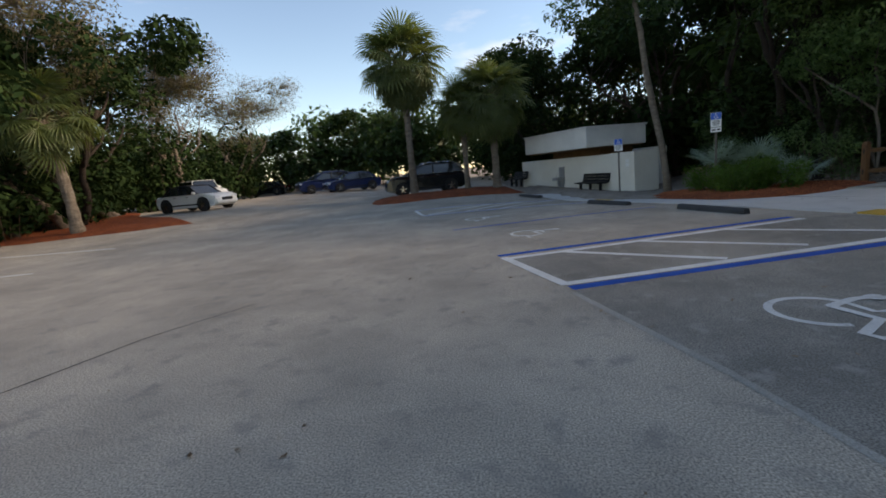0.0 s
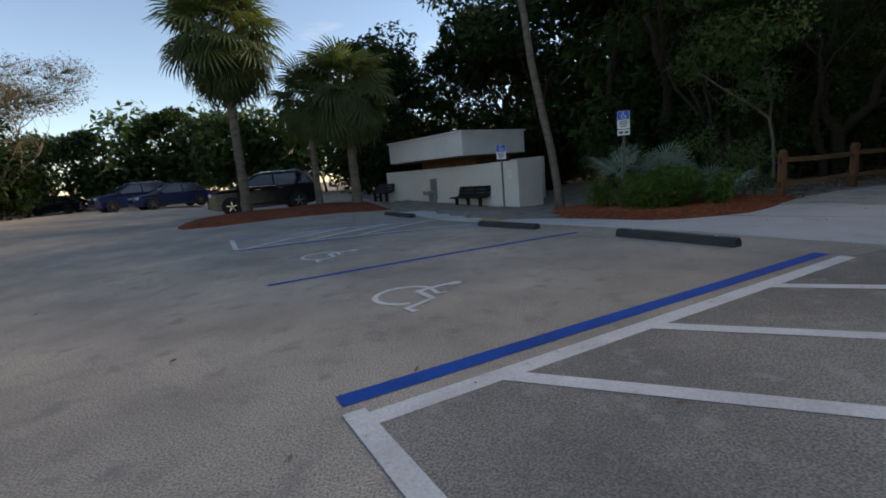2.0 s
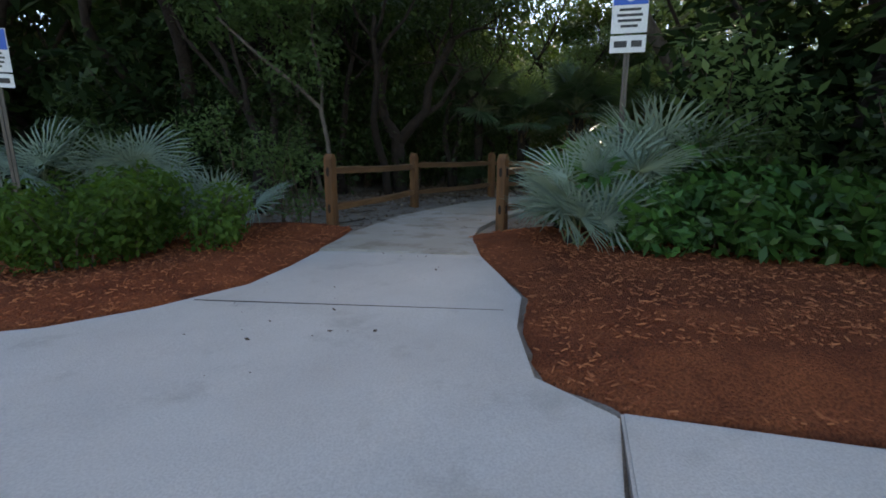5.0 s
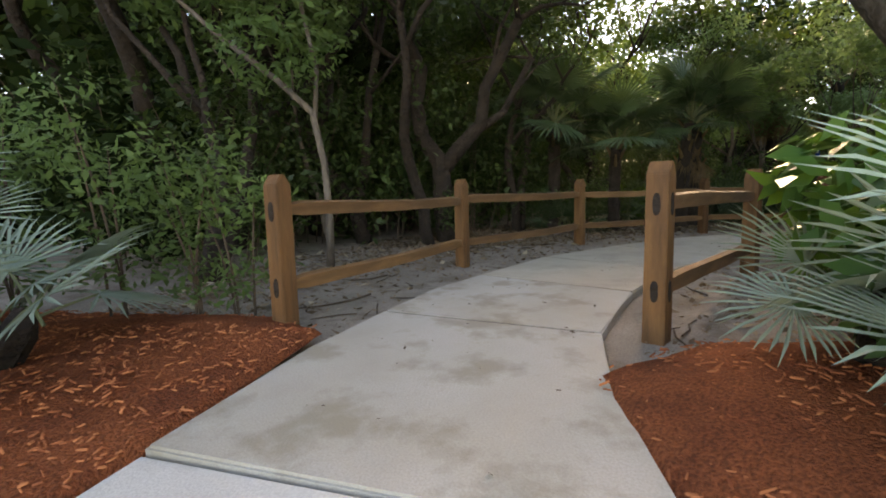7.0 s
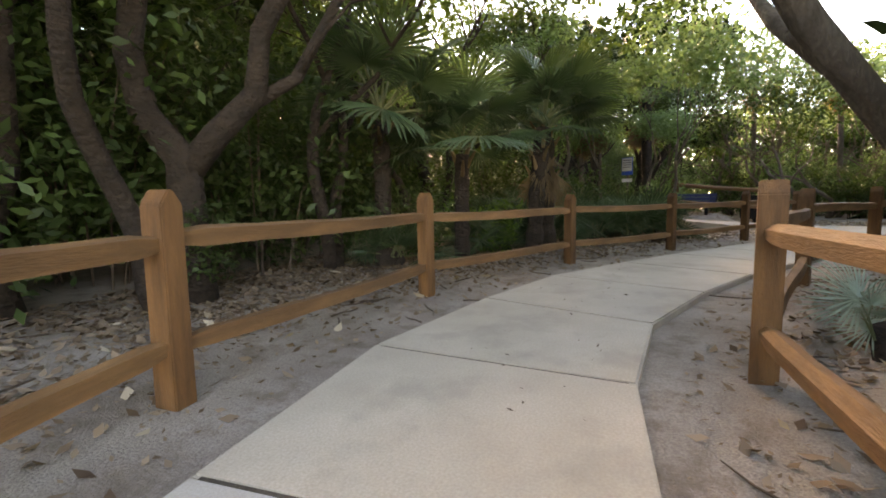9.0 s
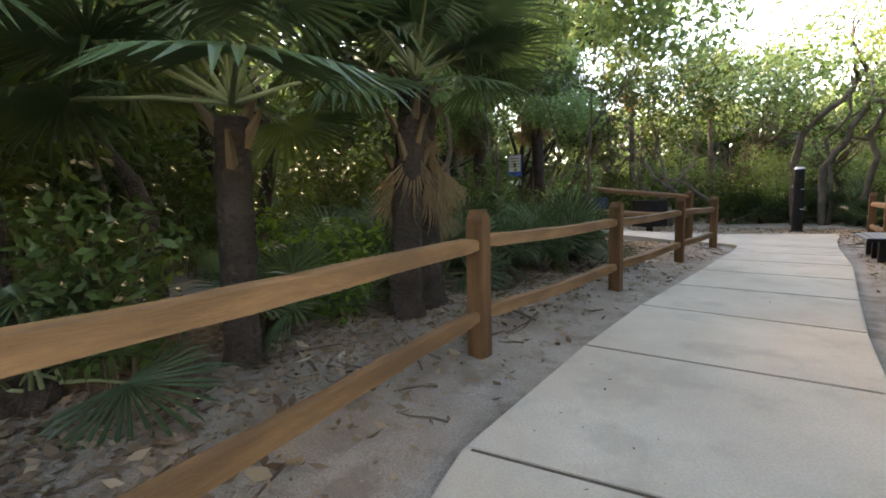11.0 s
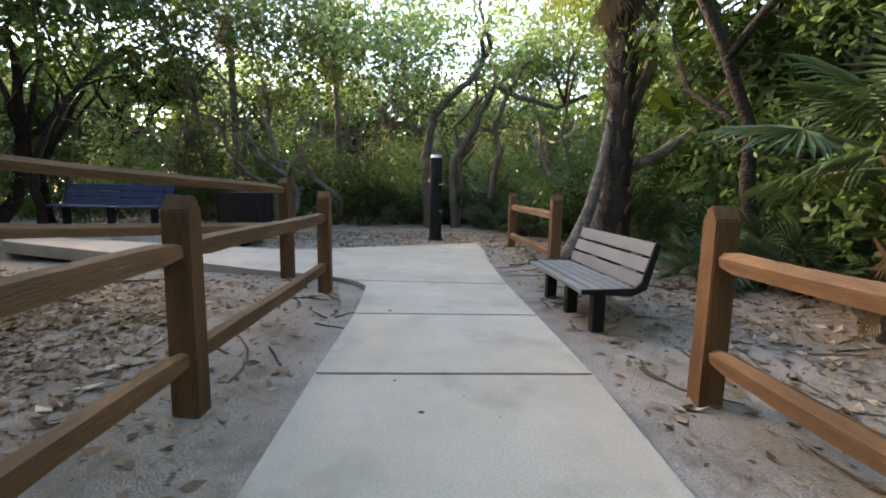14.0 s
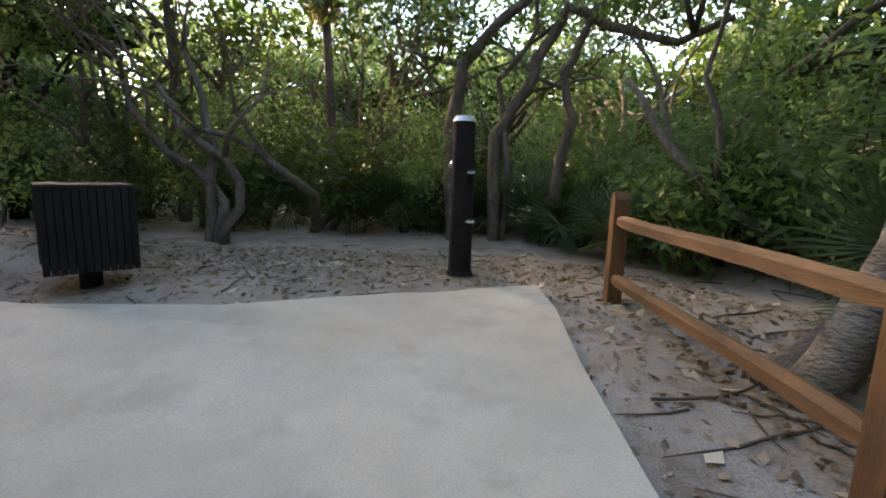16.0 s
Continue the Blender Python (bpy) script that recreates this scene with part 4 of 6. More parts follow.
# ---- cars ----
def car(x, y, rz, paint, label, L=4.5, W=1.75, H=1.38, kind="coupe"):
    z = lot_z(x, y)
    ob = empty("car", x, y, z, rz)
    hood = {"coupe": 0.86, "sedan": 0.90, "suv": 1.04, "boxy": 1.12}[kind]
    belt = {"coupe": 0.88, "sedan": 0.94, "suv": 1.08, "boxy": 1.2}[kind]
    roofl = {"boxy": [(-0.47, belt), (-0.455, H), (0.14, H), (0.20, belt)],
             "suv": [(-0.475, belt), (-0.41, H - 0.12), (-0.34, H - 0.02), (-0.12, H), (0.04, H - 0.03), (0.25, belt)],
             "sedan": [(-0.40, belt), (-0.25, H - 0.06), (-0.12, H), (0.0, H), (0.08, H - 0.05), (0.26, belt)],
             "coupe": [(-0.34, belt), (-0.22, H - 0.05), (-0.12, H), (0.02, H), (0.08, H - 0.05), (0.22, belt)]}[kind]
    low = [(-0.49, 0.30), (-0.5, 0.55), (-0.49, belt - 0.14), (-0.465, belt - 0.02), (0.25, belt), (0.38, hood), (0.45, hood - 0.08), (0.49, hood - 0.24), (0.5, 0.50), (0.485, 0.30), (0.43, 0.2), (-0.44, 0.2)]

    def loft(prof, w0, w1, zlo, zhi, bevel=0.03):
        bm = bmesh.new()
        rows = []
        for s in (-1.0, -0.9, -0.5, 0.5, 0.9, 1.0):
            row = []
            for px, pz in prof:
                t = (pz - zlo) / max(zhi - zlo, 0.01)
                half = (w0 + (w1 - w0) * max(0, min(1, t))) / 2
                end = max(0.0, abs(px) - 0.38) / 0.12
                half *= 1 - 0.12 * end * end
                inset = {1.0: 0.975, 0.9: 0.99}.get(abs(s), 1.0)
                row.append(bm.verts.new((px * L * inset, s * half, pz - (0.025 if abs(s) == 1 and pz > 0.5 else 0))))
            rows.append(row)
        k = len(prof)
        for a, b in zip(rows, rows[1:]):
            for i in range(k):
                bm.faces.new((a[i], b[i], b[(i + 1) % k], a[(i + 1) % k]))
        bm.faces.new(rows[0])
        bm.faces.new(rows[-1][::-1])
        bmesh.ops.recalc_face_normals(bm, faces=bm.faces)
        sharp = [e for e in bm.edges if len(e.link_faces) == 2 and e.calc_face_angle(0) > 0.35]
        bmesh.ops.bevel(bm, geom=sharp, offset=bevel, segments=2, affect='EDGES')
        return bm

    part("body", loft(low, W, W - 0.06, 0.5, belt), paint, ob)
    part("cabin", loft(roofl, W - 0.10, W - 0.40, belt, H), "car_glass", ob, "dark glazed cabin")
    cap = paint if kind != "coupe" else "black"
    crown = [(a, b + 0.012) for a, b in roofl[1:-1]]
    rim = [(a * 0.985, b - 0.035) for a, b in crown[::-1]]
    part("roof", loft(crown + rim, W - 0.36, W - 0.38, H - 0.15, H + 0.02, 0.008), cap, ob)
    f0, f1 = roofl[-2], roofl[-1]
    b0, b1 = roofl[1], roofl[0]
    for s in (-1, 1):
        for (ax, az), (bx_, bz), wd in ((f0, f1, 0.03), (b0, b1, 0.05)):
            pts = [(ax * L, s * (W / 2 - 0.195), az), (bx_ * L, s * (W / 2 - 0.055), bz)]
            part("pillar", tube(bmesh.new(), pts, [wd, wd], 6), cap, ob)
        part("pillar", tube(bmesh.new(), [(-0.09 * L, s * (W / 2 - 0.195), H - 0.02), (-0.09 * L, s * (W / 2 - 0.05), belt)], [0.03, 0.035], 6), "black", ob)
        part("window_trim", tube(bmesh.new(), [(b1[0] * L * 0.96, s * (W / 2 - 0.04), belt + 0.005), (f1[0] * L * 0.96, s * (W / 2 - 0.04), belt + 0.005)], [0.014, 0.014], 6), "chrome", ob, "bright window trim")
        if kind == "suv":
            part("roof_rail", tube(bmesh.new(), [(-0.36 * L, s * 0.6, H - 0.02), (-0.33 * L, s * 0.6, H + 0.05), (0.0, s * 0.6, H + 0.05), (0.03 * L, s * 0.6, H - 0.01)], [0.018] * 4, 6), "chrome", ob, "silver roof rail")
        for px in (-0.30, 0.30):
            part("wheel_arch", cyl(bmesh.new(), 0, 0, -0.02, 0.02, 0.385, 24, m=pose(px * L, s * (W / 2 - 0.012), 0.35, 90, 0, 0)), "black", ob, "dark wheel arch")
            wh = part("wheel", cyl(bmesh.new(), 0, 0, -0.1, 0.1, 0.335, 24), "tyre", ob, "black tyre")
            wh.matrix_basis = pose(px * L, s * (W / 2 - 0.06), 0.335, 90, 0, 0)
            part("rim", cyl(bmesh.new(), 0, 0, -0.104, 0.104, 0.22, 20, 0.22), "black", wh)
            spokes = bmesh.new()
            for a in range(5):
                box(spokes, 0, 0, 0, 0.05, 0.2, 0.216, m=pose(0, 0, 0, 0, 0, a * 72) @ Matrix.Translation((0, 0.11, 0)), bevel=0.0)
            part("spokes", spokes, "chrome", wh, "bright alloy wheel spokes")
        part("mirror", one(0.19 * L, s * (W / 2 + 0.05), belt + 0.06, 0.1, 0.18, 0.12, bevel=0.03), paint, ob)
        part("headlight", one(0.468 * L, s * W * 0.35, hood - 0.2, 0.12, 0.34, 0.13, bevel=0.03), "lamp_clear", ob)
        part("tail_light", one(-0.488 * L, s * W * 0.36, belt - 0.16, 0.05, 0.28, 0.14, bevel=0.02), "lamp_red", ob)
        for hx in (-0.14, 0.06):
            part("door_handle", one(hx * L, s * (W / 2 - 0.005), belt - 0.13, 0.16, 0.03, 0.025, bevel=0.006), "chrome" if kind == "suv" else "black", ob)
        part("sill_strip", one(0, s * (W / 2 - 0.002), 0.36, 0.44 * L, 0.02, 0.07, bevel=0.004), "black", ob)
    part("grille", one(0.497 * L, 0, hood - 0.32, 0.03, W * 0.42, 0.16, bevel=0.01), "black", ob)
    part("bumper", one(0.486 * L, 0, 0.40, 0.12, W * 0.84, 0.16, bevel=0.04), paint, ob)
    part("number_plate", one(-0.502 * L, 0, 0.62, 0.01, 0.34, 0.12), "sign_white", ob)
    return tagged(ob, label, "car", "parked cars")


car(-15.6, 21.9, -8, "car_white", "white two-door coupe with a black soft top", 4.1, 1.72, 1.36)
car(-20.1, 28.2, -25, "car_white", "white boxy off-road car parked beside the trees", 4.2, 1.85, 1.75, "boxy")
car(-3.85, 25.5, 200, "car_black", "black sport utility car parked behind the palms", 4.5, 1.82, 1.62, "suv")
car(-11.8, 35.2, 222, "car_blue", "dark blue sedan parked in the far row", 4.5, 1.8, 1.46, "sedan")
car(-14.8, 36.6, 222, "car_blue", "dark blue sport utility car in the far row", 4.6, 1.85, 1.66, "suv")
car(-24.5, 44, 190, "car_black", "dark sedan parked at the far end", 4.6, 1.8, 1.42, "sedan")

# ---- leaves and trees ----
def leaf_cloud(rng, centres, radii, per, size, flat=0.6):
    """Rhomb leaves scattered through ellipsoid lobes, thicker at the skin; returns vertices and faces."""
    V, F, base = [], [], 0
    for (cx, cy, cz), (rx, ry, rz), n in zip(centres, radii, per):
        d = rng.normal(size=(n, 3))
        d /= np.linalg.norm(d, axis=1)[:, None]
        r = rng.uniform(0.35, 1.0, size=n) ** 0.5 * rng.uniform(0.8, 1.12, size=n)
        p = d * r[:, None] * np.array([rx, ry, rz]) + np.array([cx, cy, cz])
        nrm = d * 0.55 + rng.normal(size=(n, 3)) * 0.55 + np.array([0, 0, flat])
        nrm /= np.linalg.norm(nrm, axis=1)[:, None]
        t = np.cross(nrm, rng.normal(size=(n, 3)))
        t /= np.linalg.norm(t, axis=1)[:, None] + 1e-9
        b = np.cross(nrm, t)
        s = size * rng.uniform(0.55, 1.2, size=n)[:, None]
        q = np.stack([p - t * s, p + b * s * 0.42 + nrm * s * 0.12, p + t * s, p - b * s * 0.42 + nrm * s * 0.12], axis=1)
        V.append(q.reshape(-1, 3))
        F.append(np.arange(n * 4).reshape(n, 4) + base)
        base += n * 4
    return np.concatenate(V), np.concatenate(F)


def limb(bm, rnd, start, direction, length, r, depth, tips, wig=0.35, n=6):
    """A limb that wanders, thins and forks."""
    p, d = Vector(start), Vector(direction).normalized()
    pts, rad = [p.copy()], [r]
    steps = max(3, int(length / 0.45))
    for i in range(steps):
        d = (d + Vector((rnd.uniform(-wig, wig), rnd.uniform(-wig, wig), rnd.uniform(-wig, wig) * 0.7 + 0.05))).normalized()
        p = p + d * (length / steps)
        pts.append(p.copy())
        rad.append(r * (1 - 0.6 * (i + 1) / steps))
    tube(bm, pts, rad, max(4, n), 0.08, rnd)
    if depth <= 0:
        tips.append(p)
        return
    for k in range(rnd.choice((2, 2, 3))):
        i = rnd.randint(len(pts) // 2, len(pts) - 1)
        nd = (d + Vector((rnd.uniform(-1, 1), rnd.uniform(-1, 1), rnd.uniform(-0.2, 0.9)))).normalized()
        limb(bm, rnd, pts[i], nd, length * rnd.uniform(0.55, 0.8), rad[i] * 0.7, depth - 1, tips, wig, n - 1)


def tree_model(seed, height, trunk_r, leaves, size, leaf, bark="bark", spread=1.0, wig=0.35, lean=0.2, lobe=1.0, stems=1, label="", sub=2, twigs=0, low=0.0):
    rnd, rng = random.Random(seed), np.random.default_rng(seed)
    ob = empty("tree", 0, 0, -50)
    bm, tips = bmesh.new(), []
    for s in range(stems):
        a = rnd.uniform(0, 6.28)
        d = Vector((math.cos(a) * lean, math.sin(a) * lean, 1))
        limb(bm, rnd, (0.15 * s * math.cos(a), 0.15 * s * math.sin(a), -0.2), d, height * 0.5, trunk_r, sub, tips, wig, 9)
    for t in tips:
        for k in range(twigs):
            d = Vector((rnd.gauss(0, 1) + t.x * 0.25, rnd.gauss(0, 1) + t.y * 0.25, rnd.gauss(0.35, 0.6))).normalized() * rnd.uniform(0.8, 1.7)
            tube(bm, [t, t + d * 0.5 + Vector((0, 0, 0.06)), t + d], [0.02, 0.013, 0.006], 3)
    part("trunk", bm, bark, ob, smooth=True)
    cs, rs = [], []
    for t in tips:
        k = lobe * rnd.uniform(0.7, 1.25)
        cs.append((t.x * spread, t.y * spread, max(t.z + 0.1, low * height)))
        rs.append((0.95 * k, 0.95 * k, 0.6 * k))
    w = leaves // max(1, len(cs))
    v, f = leaf_cloud(rng, cs, rs, [w] * len(cs), size)
    raw("crown", v, f, leaf, ob)
    ob["label"], ob["category"] = label, "tree"
    return ob


def bush_model(seed, w, h, leaves, size, leaf, label, stems=7):
    rnd, rng = random.Random(seed), np.random.default_rng(seed)
    ob = empty("shrub", 0, 0, -50)
    bm = bmesh.new()
    cs, rs = [], []
    for k in range(stems):
        a, q = rnd.uniform(0, 6.28), rnd.uniform(0.2, 1.0) * w * 0.5
        top = Vector((math.cos(a) * q, math.sin(a) * q, h * rnd.uniform(0.35, 0.95)))
        tube(bm, [(math.cos(a) * q * 0.3, math.sin(a) * q * 0.3, -0.1), top * 0.5 + Vector((0, 0, 0.1)), top], [0.014, 0.01, 0.004], 5)
        cs.append(tuple(top * 0.92))
        rs.append((w * 0.26, w * 0.26, h * 0.22))
        cs.append(tuple(Vector((top.x * 0.8, top.y * 0.8, top.z * 0.5))))
        rs.append((w * 0.22, w * 0.22, h * 0.22))
    part("branchwork", bm, "twig", ob)
    v, f = leaf_cloud(rng, cs, rs, [leaves // len(cs)] * len(cs), size)
    raw("foliage", v, f, leaf, ob)
    ob["label"], ob["category"] = label, "shrub"
    return ob


def fan_mesh(seed, r, blades, arc, droop, material, width=0.03, split=0.34, fold=0.35):
    """One fan leaf along +y from its hub: a pleated web that splits into blades with bent tips."""
    rnd = random.Random(seed)
    vs, fs = [Vector((0, 0, 0))], []

    def at(a, t, low):
        L = r * (0.74 + 0.26 * math.cos(a * 0.8))
        z = (0.10 * math.cos(a)) * t * r - droop * r * t ** 2.4 - low
        return Vector((math.sin(a) * L * t, math.cos(a) * L * t, z))

    step = radians(arc) / blades
    edge = []
    for k in range(blades + 1):
        edge.append(len(vs))
        vs.append(at(-radians(arc) / 2 + step * k, split, -width * fold))
    for k in range(blades):
        a = -radians(arc) / 2 + step * (k + 0.5)
        n = len(vs)
        j, lift = rnd.uniform(-0.35, 0.35) * step, rnd.uniform(0.86, 1.06)
        vs.append(at(a, split, width * 0.2))
        c = at(a + j * 0.5, 0.7, 0)
        side = Vector((math.cos(a), -math.sin(a), 0)) * width * 0.8
        vs += [c - side + Vector((0, 0, width * fold)), c, c + side + Vector((0, 0, width * fold))]
        vs.append(at(a + j, lift, rnd.uniform(-0.03, 0.05) * r))
        e0, e1 = edge[k], edge[k + 1]
        fs += [(0, e0, n), (0, n, e1), (e0, n + 1, n + 2, n), (n, n + 2, n + 3, e1), (n + 1, n + 4, n + 2), (n + 2, n + 4, n + 3)]
    me = bpy.data.meshes.new("frond")
    me.from_pydata([tuple(v) for v in vs], [], fs)
    me.materials.append(M[material])
    me.update()
    return me


def stalk_mesh(length, r, material):
    bm = tube(bmesh.new(), [(0, 0, 0), (0, length * 0.5, length * 0.03), (0, length, 0)], [r * 1.3, r, r * 0.8], 5)
    me = bpy.data.meshes.new("stalk")
    bm.to_mesh(me)
    bm.free()
    me.materials.append(M[material])
    return me


def frond(parent, fan, stalk, slen, base, az, el, roll, scale=1.0, tilt=0.0):
    """A frond part: fan with its stalk as a sub-part; az, el in degrees from its base."""
    m = Matrix.Translation(base) @ Matrix.Rotation(radians(az), 4, 'Z') @ Matrix.Rotation(radians(el), 4, 'X')
    f = new("frond", fan)
    f.parent = parent
    f.matrix_basis = m @ Matrix.Translation((0, slen * scale, 0)) @ Matrix.Rotation(radians(tilt), 4, 'X') @ Matrix.Rotation(radians(roll), 4, 'Y') @ Matrix.Scale(scale, 4)
    s = new("stalk", stalk)
    s.parent = parent
    s.matrix_basis = m @ Matrix.Scale(scale, 4)
    return f


FANS = {k: [fan_mesh(i + 10 * j, r, b, arc, dr, mt, w, sp) for i in range(3)] for j, (k, r, b, arc, dr, mt, w, sp) in enumerate((
    ("sabal", 0.95, 24, 240, 0.46, "palm_frond", 0.036, 0.24), ("dead", 0.95, 14, 75, 0.25, "dead_frond", 0.022, 0.16),
    ("silver", 0.78, 23, 235, 0.09, "silver_frond", 0.019, 0.15), ("green", 0.66, 24, 230, 0.08, "frond", 0.02, 0.13), ("big", 1.0, 32, 260, 0.22, "frond", 0.036, 0.3)))}
STALKS = {"long": stalk_mesh(1.0, 0.018, "stem"), "short": stalk_mesh(0.55, 0.012, "stem"), "dry": stalk_mesh(0.7, 0.015, "twig")}


bm = tube(bmesh.new(), [(0, 0, -0.05), (0.01, 0, 0.1), (0.03, 0, 0.24)], [0.045, 0.035, 0.018], 5)
BOOT = bpy.data.meshes.new("leaf_base")
bm.to_mesh(BOOT)
bm.free()
BOOT.materials.append(M["dead_frond"])


def sabal_palm(x, y, z, h, seed, crown=34, dead=8, lean=(0, 0), r=0.16, scale=1.0, label="cabbage palm with drooping fan leaves and grey trunk", bark="palm_bark", fan="sabal", low=-35, boots=12):
    rnd = random.Random(seed)
    ob = empty("palm_tree", x, y, z)
    pts, rad = [], []
    n = 14
    for i in range(n + 1):
        t = i / n
        pts.append((lean[0] * t * t * h, lean[1] * t * t * h, h * t - 0.15 * (1 - t)))
        rad.append(r * (1.25 - 0.3 * min(1, t * 4)) * (1.12 if i % 2 else 0.97))
    part("trunk", tube(bmesh.new(), pts, rad, 12, 0.06, rnd), bark, ob)
    top = Vector(pts[-1])
    for k in range(boots):
        a = k * 2.4 + rnd.uniform(-0.3, 0.3)
        t = max(0.05, 1 - (0.08 if boots < 20 else 0.066) * k / h)
        c = Vector((lean[0] * t * t * h + math.cos(a) * r * 0.85, lean[1] * t * t * h + math.sin(a) * r * 0.85, h * t))
        boot = new("leaf_base", BOOT)
        boot.parent = ob
        boot.matrix_basis = Matrix.Translation(c) @ Matrix.Rotation(a, 4, 'Z') @ Matrix.Rotation(radians(25), 4, 'Y')
    for k in range(crown):
        az = k * 137.5 + rnd.uniform(-15, 15)
        el = 80 - (80 - low) * (k / crown) ** 0.85 + rnd.uniform(-8, 8)
        frond(ob, rnd.choice(FANS[fan]), STALKS["long"], 1.0, top + Vector((0, 0, 0.1)), az, el, rnd.uniform(-25, 25), scale * rnd.uniform(0.8, 1.05), tilt=-18)
    for k in range(dead):
        az = k * 137.5 + rnd.uniform(-25, 25)
        frond(ob, rnd.choice(FANS["dead"]), STALKS["dry"], 0.7, top + Vector((0, 0, -0.1 - rnd.uniform(0, 0.5))), az, rnd.uniform(-84, -60), rnd.uniform(-80, 80), scale * rnd.uniform(0.45, 0.75))
    return tagged(ob, label, "palm", "palms")


def palmetto(x, y, z, seed, count, kind, scale, label, spread=(5, 75), slen=0.55, toward=None):
    rnd = random.Random(seed)
    ob = empty("palmetto", x, y, z)
    part("rootstock", tube(bmesh.new(), [(-0.1, 0, -0.1), (0, 0, 0.08), (0.05, 0.05, 0.2)], [0.09, 0.1, 0.06], 7, 0.1, rnd), "shaded_bark", ob)
    for k in range(count):
        az = k * 137.5 + rnd.uniform(-20, 20) if toward is None else toward + rnd.uniform(-110, 110)
        el = rnd.uniform(*spread)
        frond(ob, rnd.choice(FANS[kind]), STALKS["short"], 0.55, Vector((rnd.uniform(-0.12, 0.12), rnd.uniform(-0.12, 0.12), 0.12)), az, el, rnd.uniform(-50, 50), scale * rnd.uniform(0.7, 1.1), tilt=rnd.uniform(-35, -5))
    return tagged(ob, label, "palmetto", "palmettos")


def stand(model, x, y, rz, k, z=None, label=None, group="", tilt=0.0):
    m = pose(x, y, ground_z(x, y) if z is None else z, tilt, 0, rz) @ Matrix.Scale(k, 4)
    ob = copy_thing(model, m)
    ob.matrix_basis = m
    return tagged(ob, label or "", group=group)

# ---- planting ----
OAKS = [tree_model(20 + i, (9.0, 8.0, 10.0, 8.5)[i], 0.12, 4200, 0.105, "leaf", "shaded_bark", low=0.42, spread=1.15, lobe=1.25, stems=(1, 2, 1, 2)[i], wig=0.3, label="dark-leaved hammock tree with a forking trunk coloured shade-dark") for i in range(4)]
YOUNG = [tree_model(40 + i, 5.2, 0.06, 2400, 0.085, "leaf_sunlit", low=0.3, spread=1.1, lobe=0.95, wig=0.3, label="young tree with bright green leaves", sub=2) for i in range(2)]
# trees whose leaf and trunk colours carry the gloom of the forest
SHADED = [tree_model(30 + i, (9.0, 10.0, 8.5)[i], 0.16, 2600, 0.17, "leaf_shaded", "shaded_bark", spread=1.15, lobe=1.25, stems=(1, 2, 1)[i], wig=0.3, label="forest tree with a forking trunk, leaves coloured shade-dark") for i in range(3)]
PALE = [tree_model(50 + i, 9.0, 0.11, 3300, 0.09, "leaf_sunlit", low=0.45, spread=1.2, lobe=1.15, stems=2, wig=0.45, lean=0.35, label="sunlit tree with sparse green leaves, grey trunks") for i in range(2)]
TWISTED = [tree_model(60 + i, 7.5, 0.11, 2600, 0.10, "leaf", low=0.5, spread=1.1, lobe=1.0, stems=3, wig=0.62, lean=0.5, label="twisted grey sea grape trunks with sparse leaves", sub=3) for i in range(2)]
BROWN = [tree_model(70, 9.5, 0.22, 16000, 0.075, "leaf_brown", spread=1.05, lobe=1.5, stems=3, wig=0.3, lean=0.75, label="broad brown-leaved tree with bare twigs", sub=3, twigs=16)]
FARW = [bush_model(97 + i, 3.6, 4.4, 1900, 0.2, "leaf", "dense green tree line beyond the car park", stems=9) for i in range(2)]
COVER = [bush_model(86, 1.3, 0.75, 900, 0.085, "leaf_cover", "low dark glossy broad-leaved shrub", stems=6)]
BUSHES = [bush_model(80, 1.6, 1.7, 1500, 0.075, "leaf", "dark green understory shrub"), bush_model(81, 1.3, 1.2, 1500, 0.06, "shrub", "bright green leafy low shrub"), bush_model(82, 1.9, 2.6, 1900, 0.085, "leaf_sunlit", "tall green understory shrub")]
THICKETS = [bush_model(90 + i, 3.4, (4.2, 3.4, 5.0)[i], (3400, 3400, 2400)[i], 0.09, ("leaf", "leaf", "leaf_sunlit")[i], "dense wall of dark green forest leaves", stems=9) for i in range(3)]
# undergrowth in the same shade-coloured leaf
WALLS = [bush_model(94 + i, 3.6, (4.4, 3.6)[i], 2000, 0.165, "leaf_shaded", "dense wall of forest leaves coloured as in deep shade", stems=9) for i in range(2)]
MODELS = FARW + WALLS + SHADED + THICKETS + COVER + PALE + OAKS + YOUNG + TWISTED + BROWN + BUSHES

HUT_BOX = [(0.5, 31), (7.5, 18.2), (11.5, 20), (6, 33)]
rp = random.Random(101)
placed = []


def free(x, y, gap, clear):
    if walk_dist(x, y) < clear or x < front_x(y) + 1.6:
        return False
    if inside(LEFT_BED, x, y) or inside(RIGHT_BED, x, y) or inside(HUT_BOX, x, y) or inside(JUNCTION, x, y):
        return False
    if 32 < x < 36 and 8 < y < 14 or 28 < x < 33.6 and 1.5 < y < 8 or 22.5 < x < 27.8 and 2.8 < y < 7:
        return False
    return all((x - a) ** 2 + (y - b) ** 2 > gap * gap for a, b in placed)


def scatter(models, count, xr, yr, gap, clear, scale, group, far=None):
    n = tries = 0
    while n < count and tries < count * 40:
        tries += 1
        x, y = rp.uniform(*xr), rp.uniform(*yr)
        if not free(x, y, gap, clear) or (far and walk_dist(x, y) > far):
            continue
        placed.append((x, y))
        model, turn, k = rp.choice(models), rp.uniform(0, 360), rp.uniform(*scale)
        if math.hypot(x - 22.5, y - 14.7) > 0.6:
            stand(model, x, y, turn, k, group=group)
        n += 1


